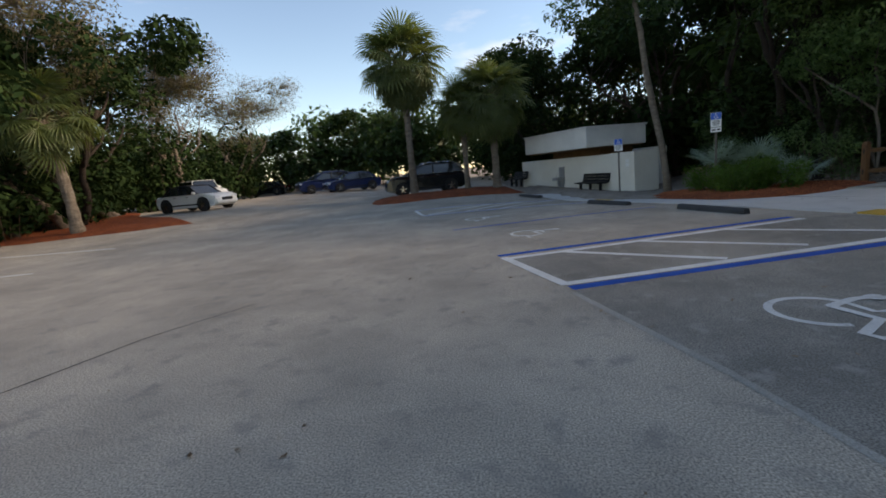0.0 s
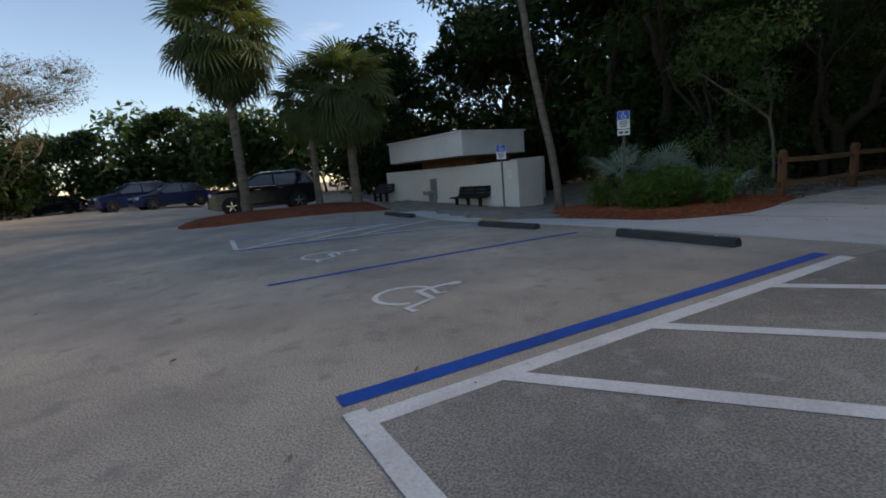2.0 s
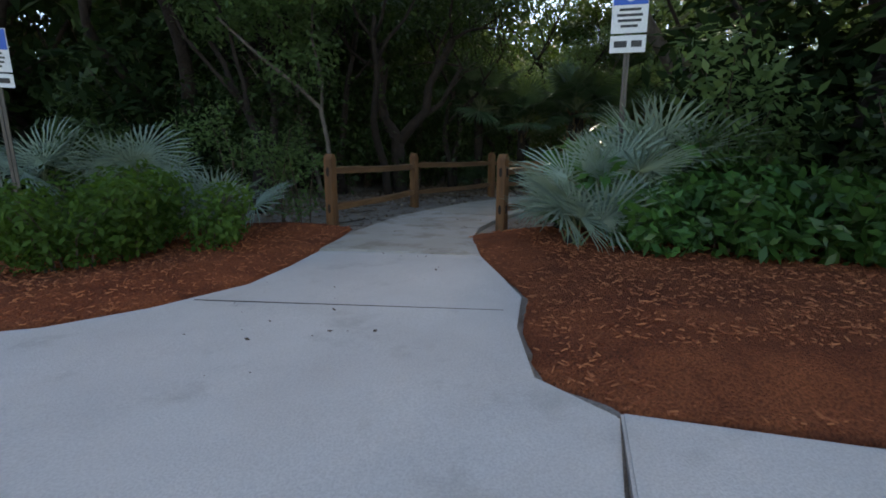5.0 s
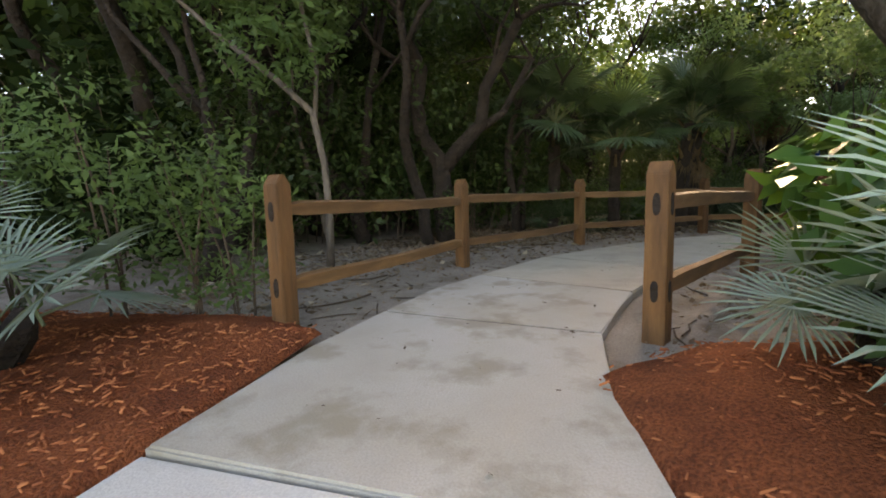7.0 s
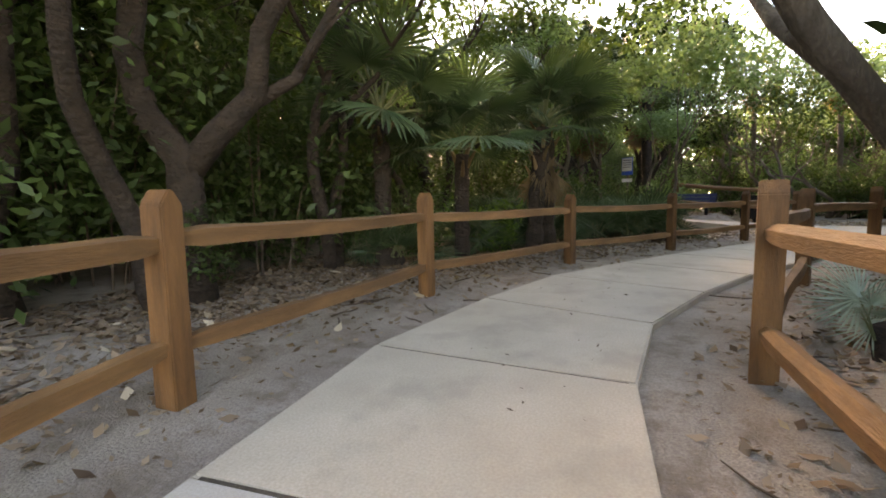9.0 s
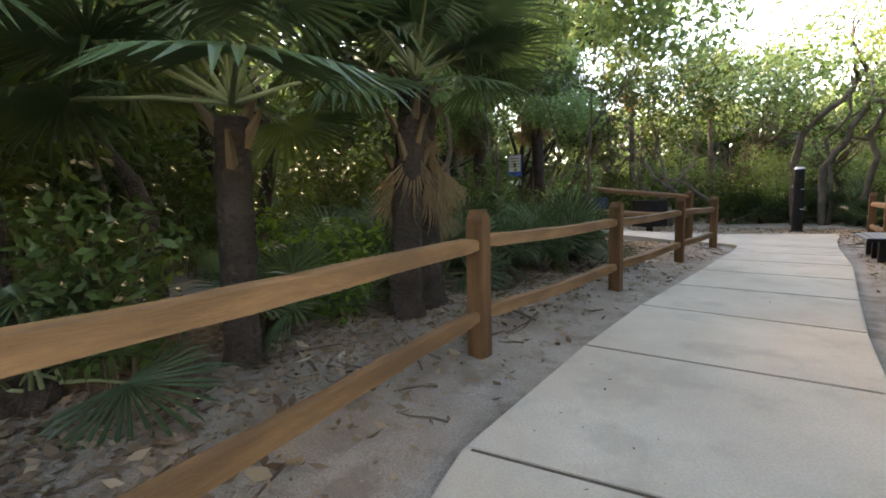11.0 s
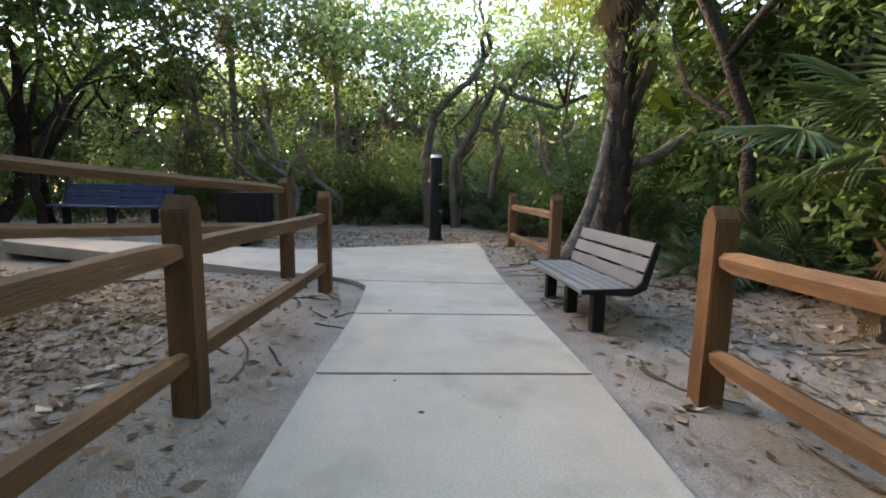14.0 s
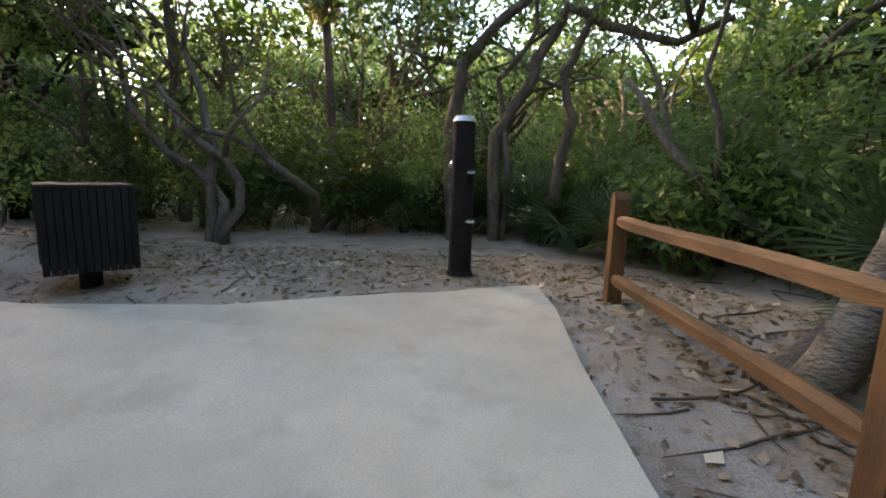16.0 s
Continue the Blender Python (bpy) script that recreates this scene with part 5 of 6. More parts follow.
for x, y, rz, k in ((35.2, 2.0, 130, 1.05), (36.0, 4.6, 250, 0.9), (33.2, -0.4, 60, 1.0)):
    placed.append((x, y))
    stand(TWISTED[int(x * 10) % 2], x, y, rz, k, group="twisted trees")
placed.append((32.6, 3.6))
for x, y, k in ((11.8, 21.6, 1.25), (12.8, 24.4, 1.3), (10.4, 28.6, 1.3), (8.8, 32.6, 1.3), (12.2, 19.0, 1.15)):
    placed.append((x, y))
    stand(SHADED[int(x * 3) % 3], x, y, x * 131, k, group="hammock trees")
for x, y, k in ((23.4, 17.6, 1.1), (26.2, 16.8, 1.1), (24.6, 20.4, 1.25), (28.6, 18.8, 1.1), (18.6, 6.4, 1.05), (20.6, 4.6, 1.1), (22.2, 2.6, 1.1), (17.4, 3.6, 1.15), (16.2, 5.8, 1.1), (24.8, 1.2, 1.0), (31.4, 19.5, 1.15)):
    placed.append((x, y))
    stand(OAKS[int(x * 3) % 4], x, y, x * 131, k, group="hammock trees")
placed.append((12.4, 16.2))
for x, y, rz, k in ((14.9, 16.9, 140, 1.0), (14.4, 10.2, 250, 0.95), (16.9, 9.9, 60, 1.0), (11.0, 16.9, 310, 1.0), (17.6, 17.0, 200, 0.9), (14.6, 7.6, 100, 1.05), (20.0, 16.9, 10, 0.9), (33.5, 15.2, 80, 0.9), (30.5, 16.6, 200, 0.95), (35.8, 12.6, 300, 0.9), (36.5, 16.2, 120, 1.0)):
    placed.append((x, y))
    stand(OAKS[int(x * 7) % 4], x, y, rz, k, group="hammock trees")
scatter(OAKS, 16, (10.5, 23), (-6, 30), 2.5, 3.6, (0.75, 1.05), "hammock trees", far=9)
scatter(OAKS, 6, (26, 40), (11, 22), 2.6, 4.2, (0.7, 0.95), "hammock trees", far=11)
scatter(PALE, 18, (22, 40), (-6, 20), 2.6, 4.6, (0.75, 1.0), "sunlit trees", far=9)
scatter(TWISTED, 11, (33.8, 41), (-5, 9), 1.8, 2.8, (0.8, 1.1), "twisted trees", far=9)
scatter(SHADED, 28, (11.5, 20), (-18, 4.5), 2.2, 5.5, (1.0, 1.35), "hammock trees")
scatter(SHADED, 10, (10.5, 30), (16, 44), 3.0, 6, (0.9, 1.25), "hammock trees")
scatter(PALE, 15, (22, 50), (-14, 30), 3.4, 9, (0.8, 1.15), "sunlit trees")
scatter(YOUNG, 28, (11, 40), (-4, 24), 1.7, 3.0, (0.7, 1.1), "young trees", far=7.5)
scatter(SHADED, 14, (-3, 12), (30, 44), 3.0, 3, (1.0, 1.3), "hammock trees")
placed = []
scatter(THICKETS[:2], 30, (10.5, 25), (9, 30), 2.1, 5.4, (0.8, 1.25), "forest thickets", far=11)
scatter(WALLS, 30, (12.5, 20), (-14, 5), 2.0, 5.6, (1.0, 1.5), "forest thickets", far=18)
scatter(THICKETS[:2], 10, (29, 42), (11, 22), 2.2, 6.0, (0.6, 0.9), "forest thickets", far=14)
scatter(THICKETS[2:], 26, (22, 44), (-8, 20), 2.3, 6.0, (0.5, 0.8), "sunlit thickets", far=12)
scatter(WALLS, 18, (-4, 14), (27, 42), 2.4, 4, (1.2, 1.8), "forest thickets")
for k in range(24):
    x, y = -50 + k * 2.5, 47.5 + rp.uniform(-1, 3)
    stand(rp.choice(FARW), x, y, rp.uniform(0, 360), rp.uniform(1.5, 2.0), lot_z(x, y), group="far thickets")
for x, y, k in ((-18.4, 17.6, 1.15), (-20.2, 19.4, 1.2), (-19.0, 15.4, 1.2), (-22, 17.2, 1.35), (-17.9, 13.6, 1.1)):
    stand(SHADED[int(-x * 3) % 3], x, y, x * 77, k, lot_z(x, y), group="western trees")
    stand(WALLS[int(-x) % 2], x - 0.8, y + 0.9, x * 57, 1.25, lot_z(x, y), group="western thickets")
for k in range(18):
    x, y = -22 - (k % 3) * 4 + rp.uniform(-1.5, 1.5), 11 + k * 1.8
    stand(rp.choice(WALLS), x, y, rp.uniform(0, 360), rp.uniform(1.1, 1.8), lot_z(x, y), group="western thickets")
for i, (x, y) in enumerate(((36, 1), (37, 3), (38, 5), (38.3, 7), (38, 9), (37.5, 11.5), (36.5, 14), (34.5, 16.5), (31.5, 17.3), (28.5, 17), (34.5, -0.8), (32.5, -2.2), (30, -2.6), (27.5, -1.8), (25, -0.6), (23, 1), (21.2, 3.2), (25.8, 17.2))):
    stand(THICKETS[i % 2] if i % 3 else THICKETS[2], x, y, x * 53, 0.62 + 0.06 * (i % 4), group="forest thickets")
for k in range(34):
    a = radians(-118 + k * 6.7)
    x, y = 25 + 21 * math.cos(a) + rp.uniform(-1, 1), 8 + 17 * math.sin(a) + rp.uniform(-1, 1)
    stand(rp.choice(FARW), x, y, rp.uniform(0, 360), rp.uniform(1.2, 1.6) if -70 < math.degrees(a) < 62 else rp.uniform(1.5, 2.1), group="forest edge")
for k in range(40):
    a = radians(-100 + k * 4.6)
    x, y = 25 + 26 * math.cos(a) + rp.uniform(-1.5, 1.5), 8 + 22 * math.sin(a) + rp.uniform(-1.5, 1.5)
    if k > 26 or k % 2:
        stand(rp.choice(FARW), x, y, rp.uniform(0, 360), rp.uniform(1.9, 2.3) if k > 26 else rp.uniform(1.2, 1.6), group="forest edge")
for k in range(9):
    x, y = 20.5 + k * 0.5 + rp.uniform(-0.5, 0.5), -15 + k * 1.9
    stand(rp.choice(FARW), x, y, rp.uniform(0, 360), rp.uniform(1.7, 2.2), group="forest edge")
for k in range(8):
    x, y = 12.5 + k * 2.3, 24.5 + rp.uniform(-1, 1) - k * 0.2
    stand(rp.choice(FARW), x, y, rp.uniform(0, 360), rp.uniform(1.4, 1.9), group="forest edge")
placed = []
scatter(BUSHES, 60, (10.5, 42), (-3, 26), 1.2, 2.9, (0.6, 1.1), "understory shrubs", far=8.5)
for x, y, k in ((-19.6, 21.0, 1.35), (-26, 32, 1.1), (-22.5, 26.5, 1.2), (-18.6, 17.4, 1.0), (-31, 18, 1.4), (-36, 26, 1.3), (-25, 37, 1.0)):
    stand(BROWN[0], x, y, x * 41, k, lot_z(x, y), group="western trees")
for x, y, k in ((-20, 13.6, 1.5), (-23, 15.5, 1.6), (-18.6, 11.2, 1.35), (-26, 12, 1.6)):
    stand(SHADED[int(-x) % 3], x, y, x * 31, k, lot_z(x, y), group="western trees")
for k in range(12):
    x, y = rp.uniform(-38, -24), rp.uniform(10, 42)
    stand(rp.choice(SHADED), x, y, rp.uniform(0, 360), rp.uniform(0.8, 1.2), lot_z(x, y), group="western trees")
for k in range(14):
    x, y = -44 + k * 4.0, 50 + rp.uniform(-2, 5)
    stand(rp.choice(SHADED), x, y, rp.uniform(0, 360), rp.uniform(0.8, 1.05), lot_z(x, y), group="far trees")
for k in range(18):
    x, y = rp.uniform(-40, -22), rp.uniform(10, 40)
    stand(rp.choice(BUSHES), x, y, rp.uniform(0, 360), rp.uniform(1.0, 1.6), lot_z(x, y), group="western shrubs")
for x, y, k, b in ((8.7, 13.75, 0.8, 1), (8.05, 13.9, 0.85, 1), (7.4, 13.75, 0.8, 1), (8.4, 14.5, 0.95, 1), (7.6, 14.6, 0.9, 1), (8.2, 15.2, 0.9, 1), (7.5, 16.1, 0.9, 1), (8.6, 16.6, 1.0, 0),
                   (12.7, 9.2, 0.8, 0), (12.6, 7.6, 1.0, 0), (12.9, 6.2, 1.0, 2), (12.5, 10.2, 0.85, 1), (12.6, 4.6, 1.0, 2), (13.2, 9.4, 1.0, 2)):
    stand(BUSHES[b], x, y, x * 97, k, bed_z(x, y) + 0.05, group="border shrubs")
for x, y, k in ((12.35, 10.55, 1.3), (12.8, 10.9, 1.5), (12.5, 10.1, 1.6), (13.1, 10.3, 1.9), (11.25, 9.75, 0.9), (11.5, 9.1, 1.0), (11.9, 9.6, 1.1), (11.7, 8.4, 1.1), (12.2, 8.8, 1.2), (12.0, 7.6, 1.2), (12.3, 6.6, 1.2)):
    stand(COVER[0], x, y, x * 97, k, bed_z(x, y) + 0.1, group="border shrubs")
for x, y, k in ((11.7, 17.9, 0.85), (13.4, 18.6, 0.95), (15.4, 18.8, 1.0), (16.8, 17.6, 0.85), (18.6, 18.4, 0.9)):
    stand(THICKETS[int(x) % 2], x, y, x * 83, k, group="forest thickets")
for x, y, k in ((24.2, 18.4, 1.2), (22.6, 17.6, 1.15), (37.8, 12.6, 1.0), (34.0, 18.0, 1.1)):
    stand(OAKS[int(x * 3) % 4], x, y, x * 31, k, group="hammock trees")
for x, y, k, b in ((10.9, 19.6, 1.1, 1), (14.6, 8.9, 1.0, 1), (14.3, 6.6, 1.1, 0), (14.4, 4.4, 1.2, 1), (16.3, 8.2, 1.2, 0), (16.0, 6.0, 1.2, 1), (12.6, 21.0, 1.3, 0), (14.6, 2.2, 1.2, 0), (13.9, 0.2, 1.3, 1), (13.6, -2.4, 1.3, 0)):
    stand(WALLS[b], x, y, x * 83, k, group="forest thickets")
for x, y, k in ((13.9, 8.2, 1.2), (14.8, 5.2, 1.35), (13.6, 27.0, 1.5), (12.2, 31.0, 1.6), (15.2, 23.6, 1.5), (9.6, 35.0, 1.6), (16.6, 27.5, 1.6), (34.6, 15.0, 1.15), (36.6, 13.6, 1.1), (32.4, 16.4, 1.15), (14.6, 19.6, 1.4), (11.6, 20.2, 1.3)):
    stand(SHADED[int(x * 5) % 3], x, y, x * 61, k, group="hammock trees")
for x, y, k, b in ((35.2, 10.9, 0.6, 2), (35.8, 9.3, 0.62, 0), (35.9, 7.5, 0.6, 2), (35.5, 5.9, 0.62, 1), (35.0, 4.3, 0.55, 2), (34.4, 2.6, 0.6, 0), (33.0, 1.0, 0.55, 2), (31.2, 0.4, 0.6, 0), (29.6, 0.6, 0.62, 2), (28.0, 0.8, 0.66, 0), (26.2, 1.4, 0.66, 2)):
    stand(THICKETS[b], x, y, x * 71, k, group="forest thickets")
for x, y, k in ((29.3, 2.4, 0.95), (28.1, 1.9, 1.05), (30.6, 1.8, 0.9), (27.2, 2.4, 1.0), (31.8, 1.4, 1.0), (25.6, 3.3, 1.0), (24.3, 3.7, 0.95), (23.2, 4.2, 1.0), (24.8, 2.7, 1.15), (22.0, 4.9, 1.0)):
    stand(BUSHES[2], x, y, x * 47, k, group="understory shrubs")
for x, y, k in ((38.6, 6.4, 1.2), (37.4, 2.8, 1.15), (39.5, 9.4, 1.2), (35.2, -1.6, 1.1), (31.6, -0.6, 1.2), (33.4, 0.2, 1.15)):
    stand(PALE[int(x) % 2], x, y, x * 59, k, group="sunlit trees")
for root in MODELS:
    for o in list(root.children_recursive) + [root]:
        bpy.data.objects.remove(o)

# palms of the car park
sabal_palm(-3.95, 23.2, lot_z(-3.95, 23.2) + 0.12, 6.3, 1, 84, 16, (0.0, 0.0), 0.17, 1.42, "tall cabbage palm with a round crown, grey trunk", low=-72)
sabal_palm(0.3, 24.0, lot_z(0.3, 24.0) + 0.12, 4.4, 2, 84, 14, (-0.02, 0.02), 0.18, 1.35, low=-72)
sabal_palm(-1.2, 23.6, lot_z(-1.2, 23.6) + 0.1, 3.9, 3, 44, 10, (0, 0), 0.13, 1.0, low=-60)
sabal_palm(-15.9, 15.2, lot_z(-15.9, 15.2) + 0.1, 4.4, 4, 44, 26, (-0.09, -0.02), 0.2, 1.25, "leaning cabbage palm with a brown skirt of dead fans", low=-60)
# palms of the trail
# their trunk colour has the canopy's shade painted in
sabal_palm(21.0, 14.45, ground_z(21.0, 14.45), 2.15, 5, 15, 30, (0.02, 0.02), 0.2, 0.85, "short palm wrapped in hanging dead fans", "shaded_bark", "big", 0)
sabal_palm(20.5, 14.55, ground_z(20.5, 14.55), 2.3, 6, 14, 14, (0.10, -0.05), 0.15, 0.9, "leaning palm trunk coloured shade-dark, with green fans", "shaded_bark", "big", 5)
sabal_palm(19.1, 15.45, ground_z(19.1, 15.45), 1.75, 7, 17, 0, (0.03, 0), 0.125, 0.95, "short palm trunk coloured shade-dark, with broad fans", "shaded_bark", "big", -10, boots=5)
sabal_palm(18.2, 16.4, ground_z(18.2, 16.4), 2.2, 8, 16, 0, (0.0, 0), 0.13, 0.95, "short palm with broad drooping fans, trunk coloured shade-dark", "shaded_bark", "big", -10, boots=5)
sabal_palm(26.65, 4.3, ground_z(26.6, 4.3), 5.0, 9, 24, 34, (0.03, 0.01), 0.21, 1.0, "old palm with hanging brown fans, trunk coloured shade-dark", "shaded_bark", boots=70)
for i, (x, y, h) in enumerate(((36.8, 8.2, 6.0), (36.4, 5.2, 5.6), (31.5, 15.0, 5.5))):
    sabal_palm(x, y, ground_z(x, y), h, 50 + i, 18, 36, ((-0.03, 0.04, -0.05, 0.03)[i], 0.03), 0.1, 0.9, "tall palm with a shaggy skirt of dead fans", "bark")
sabal_palm(29.6, 12.6, ground_z(29.6, 12.6), 4.2, 71, 16, 44, (0.02, 0.03), 0.17, 1.0, "palm wrapped in hanging dead fans, trunk coloured shade-dark", "shaded_bark", "big", 10)
sabal_palm(28.5, 14.2, ground_z(28.5, 14.2), 3.9, 72, 16, 44, (-0.03, 0.03), 0.17, 1.0, "palm wrapped in hanging dead fans, trunk coloured shade-dark", "shaded_bark", "big", 10)
sabal_palm(22.9, 5.75, ground_z(22.9, 5.75), 1.25, 73, 18, 7, (0.03, 0), 0.15, 0.8, "short palm with green fans above dead ones", "shaded_bark", "big", -15)
# silver palmetto at the trail mouth
palmetto(11.05, 10.42, 0.0, 28, 12, "silver", 0.95, "large silver-green palmetto with stiff fan leaves", (35, 82))
palmetto(11.62, 10.3, 0.42, 21, 17, "silver", 0.85, "silver-green palmetto with stiff fan leaves", (5, 80))
palmetto(12.0, 10.95, 0.2, 22, 8, "silver", 0.55, "small silver-green palmetto at the fence", (-5, 50))
palmetto(12.5, 10.0, 0.6, 27, 12, "silver", 1.0, "silver-green palmetto behind the sign", (25, 85))
palmetto(9.3, 14.35, 0.12, 23, 9, "silver", 0.8, "silver-green palmetto beside the mulch", (5, 60))
palmetto(8.6, 15.7, 0.5, 24, 12, "silver", 0.85, "silver-green palmetto above the shrubs", (25, 80))
palmetto(7.9, 16.4, 0.5, 25, 12, "silver", 0.85, "silver-green palmetto above the shrubs", (25, 80))
palmetto(15.6, 11.3, ground_z(15.6, 11.3), 26, 7, "silver", 0.45, "small silver-green palmetto on the sand", (15, 80))
for i, (x, y, k) in enumerate(((23.6, 14.4, 1.1), (24.8, 13.8, 1.15), (25.4, 14.5, 1.1), (22.9, 15.3, 1.1), (26.6, 13.9, 1.1), (18.3, 16.2, 0.9), (27.0, 3.0, 1.3), (24.0, 4.6, 1.0), (25.4, 3.6, 1.0), (24.9, 4.9, 0.7), (32.5, 2.6, 1.4), (34.0, 4.5, 1.3), (35.5, 6.8, 1.4), (20.2, 6.9, 1.3), (29.5, 1.8, 1.3), (21.9, 14.5, 0.95), (22.8, 13.7, 1.0), (20.9, 15.2, 0.9), (24.2, 13.0, 1.0), (24.5, 12.35, 1.05), (23.4, 13.0, 1.05), (25.3, 12.9, 1.0), (19.9, 15.6, 0.85), (21.3, 15.6, 1.1), (31.4, 2.4, 1.2), (33.6, 3.4, 1.3), (30.2, 3.0, 0.9))):
    palmetto(x, y, ground_z(x, y), 30 + i, 17, "green", k, "green saw palmetto with spiky fan leaves", (5, 80))

# ---- litter on the sand ----
def litter(count, seed, near, reach, sizes, material, name, label, box=(10, 36, 0, 20)):
    """Curled leaves strewn over the sand between two distances from the walk."""
    rng = random.Random(seed)
    vs, fs = [], []
    while len(fs) < count:
        x, y = rng.uniform(box[0], box[1]), rng.uniform(box[2], box[3])
        d = walk_dist(x, y)
        if d < near or d > reach or inside(RIGHT_BED, x, y) or inside(LEFT_BED, x, y) or inside(JUNCTION, x, y) or rng.random() > (0.25 + 0.75 * smooth01((d - near - 0.2) / 1.3)):
            continue
        s = rng.choice(sizes) * rng.uniform(0.8, 1.2)
        m = pose(x, y, ground_z(x, y) + 0.012, rng.uniform(-30, 30), rng.uniform(-30, 30), rng.uniform(0, 360))
        k = len(vs)
        for u, v, w in ((-1, 0, 0.1), (0, 0.5, 0), (1, 0, 0.16), (0, -0.5, 0)):
            q = m @ Vector((u * s, v * s, w * s))
            vs.append((q.x, q.y, q.z))
        fs.append((k, k + 1, k + 2, k + 3))
    return tagged(raw(name, vs, fs, material), label, "leaf litter", kind="stuff")


litter(52000, 3, 1.05, 4.0, (0.012, 0.017, 0.022, 0.03, 0.05), "litter", "leaf_litter", "dry brown leaves scattered on the sand")
litter(17000, 4, 1.7, 5.5, (0.03, 0.045, 0.06), "litter", "leaf_litter", "deep drift of dry brown leaves behind the fence", (14, 31, 10.5, 18))
litter(1500, 5, 1.3, 4.5, (0.03, 0.045, 0.065, 0.085), "litter_pale", "pale_leaves", "large pale fallen leaves curled on the sand")
rt = random.Random(9)
bm = bmesh.new()
k = 0
while k < 420:
    x, y = rt.uniform(10, 34), rt.uniform(2, 18)
    d = walk_dist(x, y)
    if d < 1.0 or d > 4.5 or inside(RIGHT_BED, x, y) or inside(LEFT_BED, x, y) or inside(JUNCTION, x, y):
        continue
    a, L = rt.uniform(0, 6.28), rt.uniform(0.12, 0.5)
    pts = [(x + math.cos(a) * L * t + rt.uniform(-0.02, 0.02), y + math.sin(a) * L * t + rt.uniform(-0.02, 0.02), ground_z(x + math.cos(a) * L * t, y + math.sin(a) * L * t) + 0.012) for t in (0, 0.33, 0.66, 1)]
    tube(bm, pts, [0.008, 0.007, 0.006, 0.003], 5)
    k += 1
k = 0
while k < 90:
    x, y = rt.uniform(11, 33), rt.uniform(3, 17)
    d = walk_dist(x, y)
    if d < 1.25 or d > 4.0 or inside(RIGHT_BED, x, y) or inside(LEFT_BED, x, y) or inside(JUNCTION, x, y):
        continue
    a, L, bow = rt.uniform(0, 6.28), rt.uniform(0.4, 1.0), rt.uniform(-0.7, 0.7)
    line = [(x + math.cos(a + bow * u) * L * u, y + math.sin(a + bow * u) * L * u) for u in (0, 0.2, 0.4, 0.6, 0.8, 1)]
    if all(walk_dist(*q) > 1.15 for q in line):
        tube(bm, [(u, v, ground_z(u, v) + 0.01 + rt.uniform(-0.01, 0.012)) for u, v in line], [0.011, 0.0105, 0.0095, 0.008, 0.006, 0.003], 6, 0.1, rt)
        k += 1
tagged(put("fallen_twigs", bm, "twig"), "dry twigs scattered on the sand", "twigs", kind="stuff")
bm = tube(bmesh.new(), [(41, 5.5, 0.15), (38, 4.6, 0.2), (35.4, 3.5, 0.16), (33.6, 2.3, 0.14), (31.3, 1.9, 0.12)], [0.1, 0.14, 0.16, 0.15, 0.12], 10, 0.08, rt)
tagged(put("fallen_log", bm, "bark", smooth=True), "long fallen grey log on the sand", "log")
bm = cyl(bmesh.new(), 26.15, 5.55, ground_z(26.1, 5.6) - 0.02, ground_z(26.1, 5.6) + 0.16, 0.15, 14, 0.13)
tagged(put("tree_stump", bm, "bark"), "low cut tree stump behind the bench", "stump")

rt = random.Random(77)
lean_tree = empty("tree", 6.95, 18.3, lot_z(6.95, 18.3))
part("trunk", tube(bmesh.new(), [(0, 0, -0.1), (-0.06, 0.02, 0.7), (-0.2, 0.05, 1.9), (-0.44, 0.1, 3.2), (-0.68, 0.15, 4.6), (-0.82, 0.2, 6.0), (-1.1, 0.3, 7.6)], [0.16, 0.13, 0.12, 0.115, 0.11, 0.1, 0.07], 10, 0.05, rt), "palm_bark", lean_tree, smooth=True)
v, f = leaf_cloud(np.random.default_rng(7), [(-1.6, 0.3, 7.8), (-0.4, 1.0, 7.4), (-2.6, 0.9, 7.2), (-1.4, -0.6, 8.4)], [(1.5, 1.5, 0.9)] * 4, [900] * 4, 0.12)
raw("crown", v, f, "leaf", lean_tree)
tagged(lean_tree, "leaning pale trunk rising from the mulch bed", "tree")
arch = empty("tree", 19.3, 9.0, ground_z(19.3, 9.0))
bm = tube(bmesh.new(), [(0, 0, -0.1), (-0.3, 0.7, 1.2), (-0.6, 1.4, 2.0), (-0.85, 2.1, 2.9), (-1.1, 2.8, 4.0), (-1.5, 3.4, 5.2), (-2.4, 3.9, 6.0)], [0.24, 0.2, 0.18, 0.17, 0.15, 0.12, 0.07], 12, 0.07, rt)
tube(bm, [(-0.7, 1.7, 2.3), (0.1, 2.2, 3.2), (1.2, 2.4, 4.2), (2.4, 2.0, 4.9)], [0.12, 0.1, 0.08, 0.05], 8, 0.07, rt)
part("trunk", bm, "bark", arch, smooth=True)
v, f = leaf_cloud(np.random.default_rng(8), [(-2.4, 3.9, 6.2), (2.4, 2.0, 5.2), (-0.8, 2.6, 5.6), (0.8, 3.0, 5.4)], [(1.4, 1.4, 0.7)] * 4, [600] * 4, 0.11)
raw("crown", v, f, "leaf_sunlit", arch)
tagged(arch, "thick grey limb arching over the footpath", "tree")
prop = empty("tree", 26.2, 4.75, ground_z(26.2, 4.75))
bm = tube(bmesh.new(), [(0.80, 0.50, -0.08), (0.70, 0.28, 0.25), (0.60, 0.02, 0.9), (0.56, -0.18, 1.7), (0.52, -0.30, 2.6)], [0.13, 0.12, 0.09, 0.075, 0.05], 10, 0.07, rt)
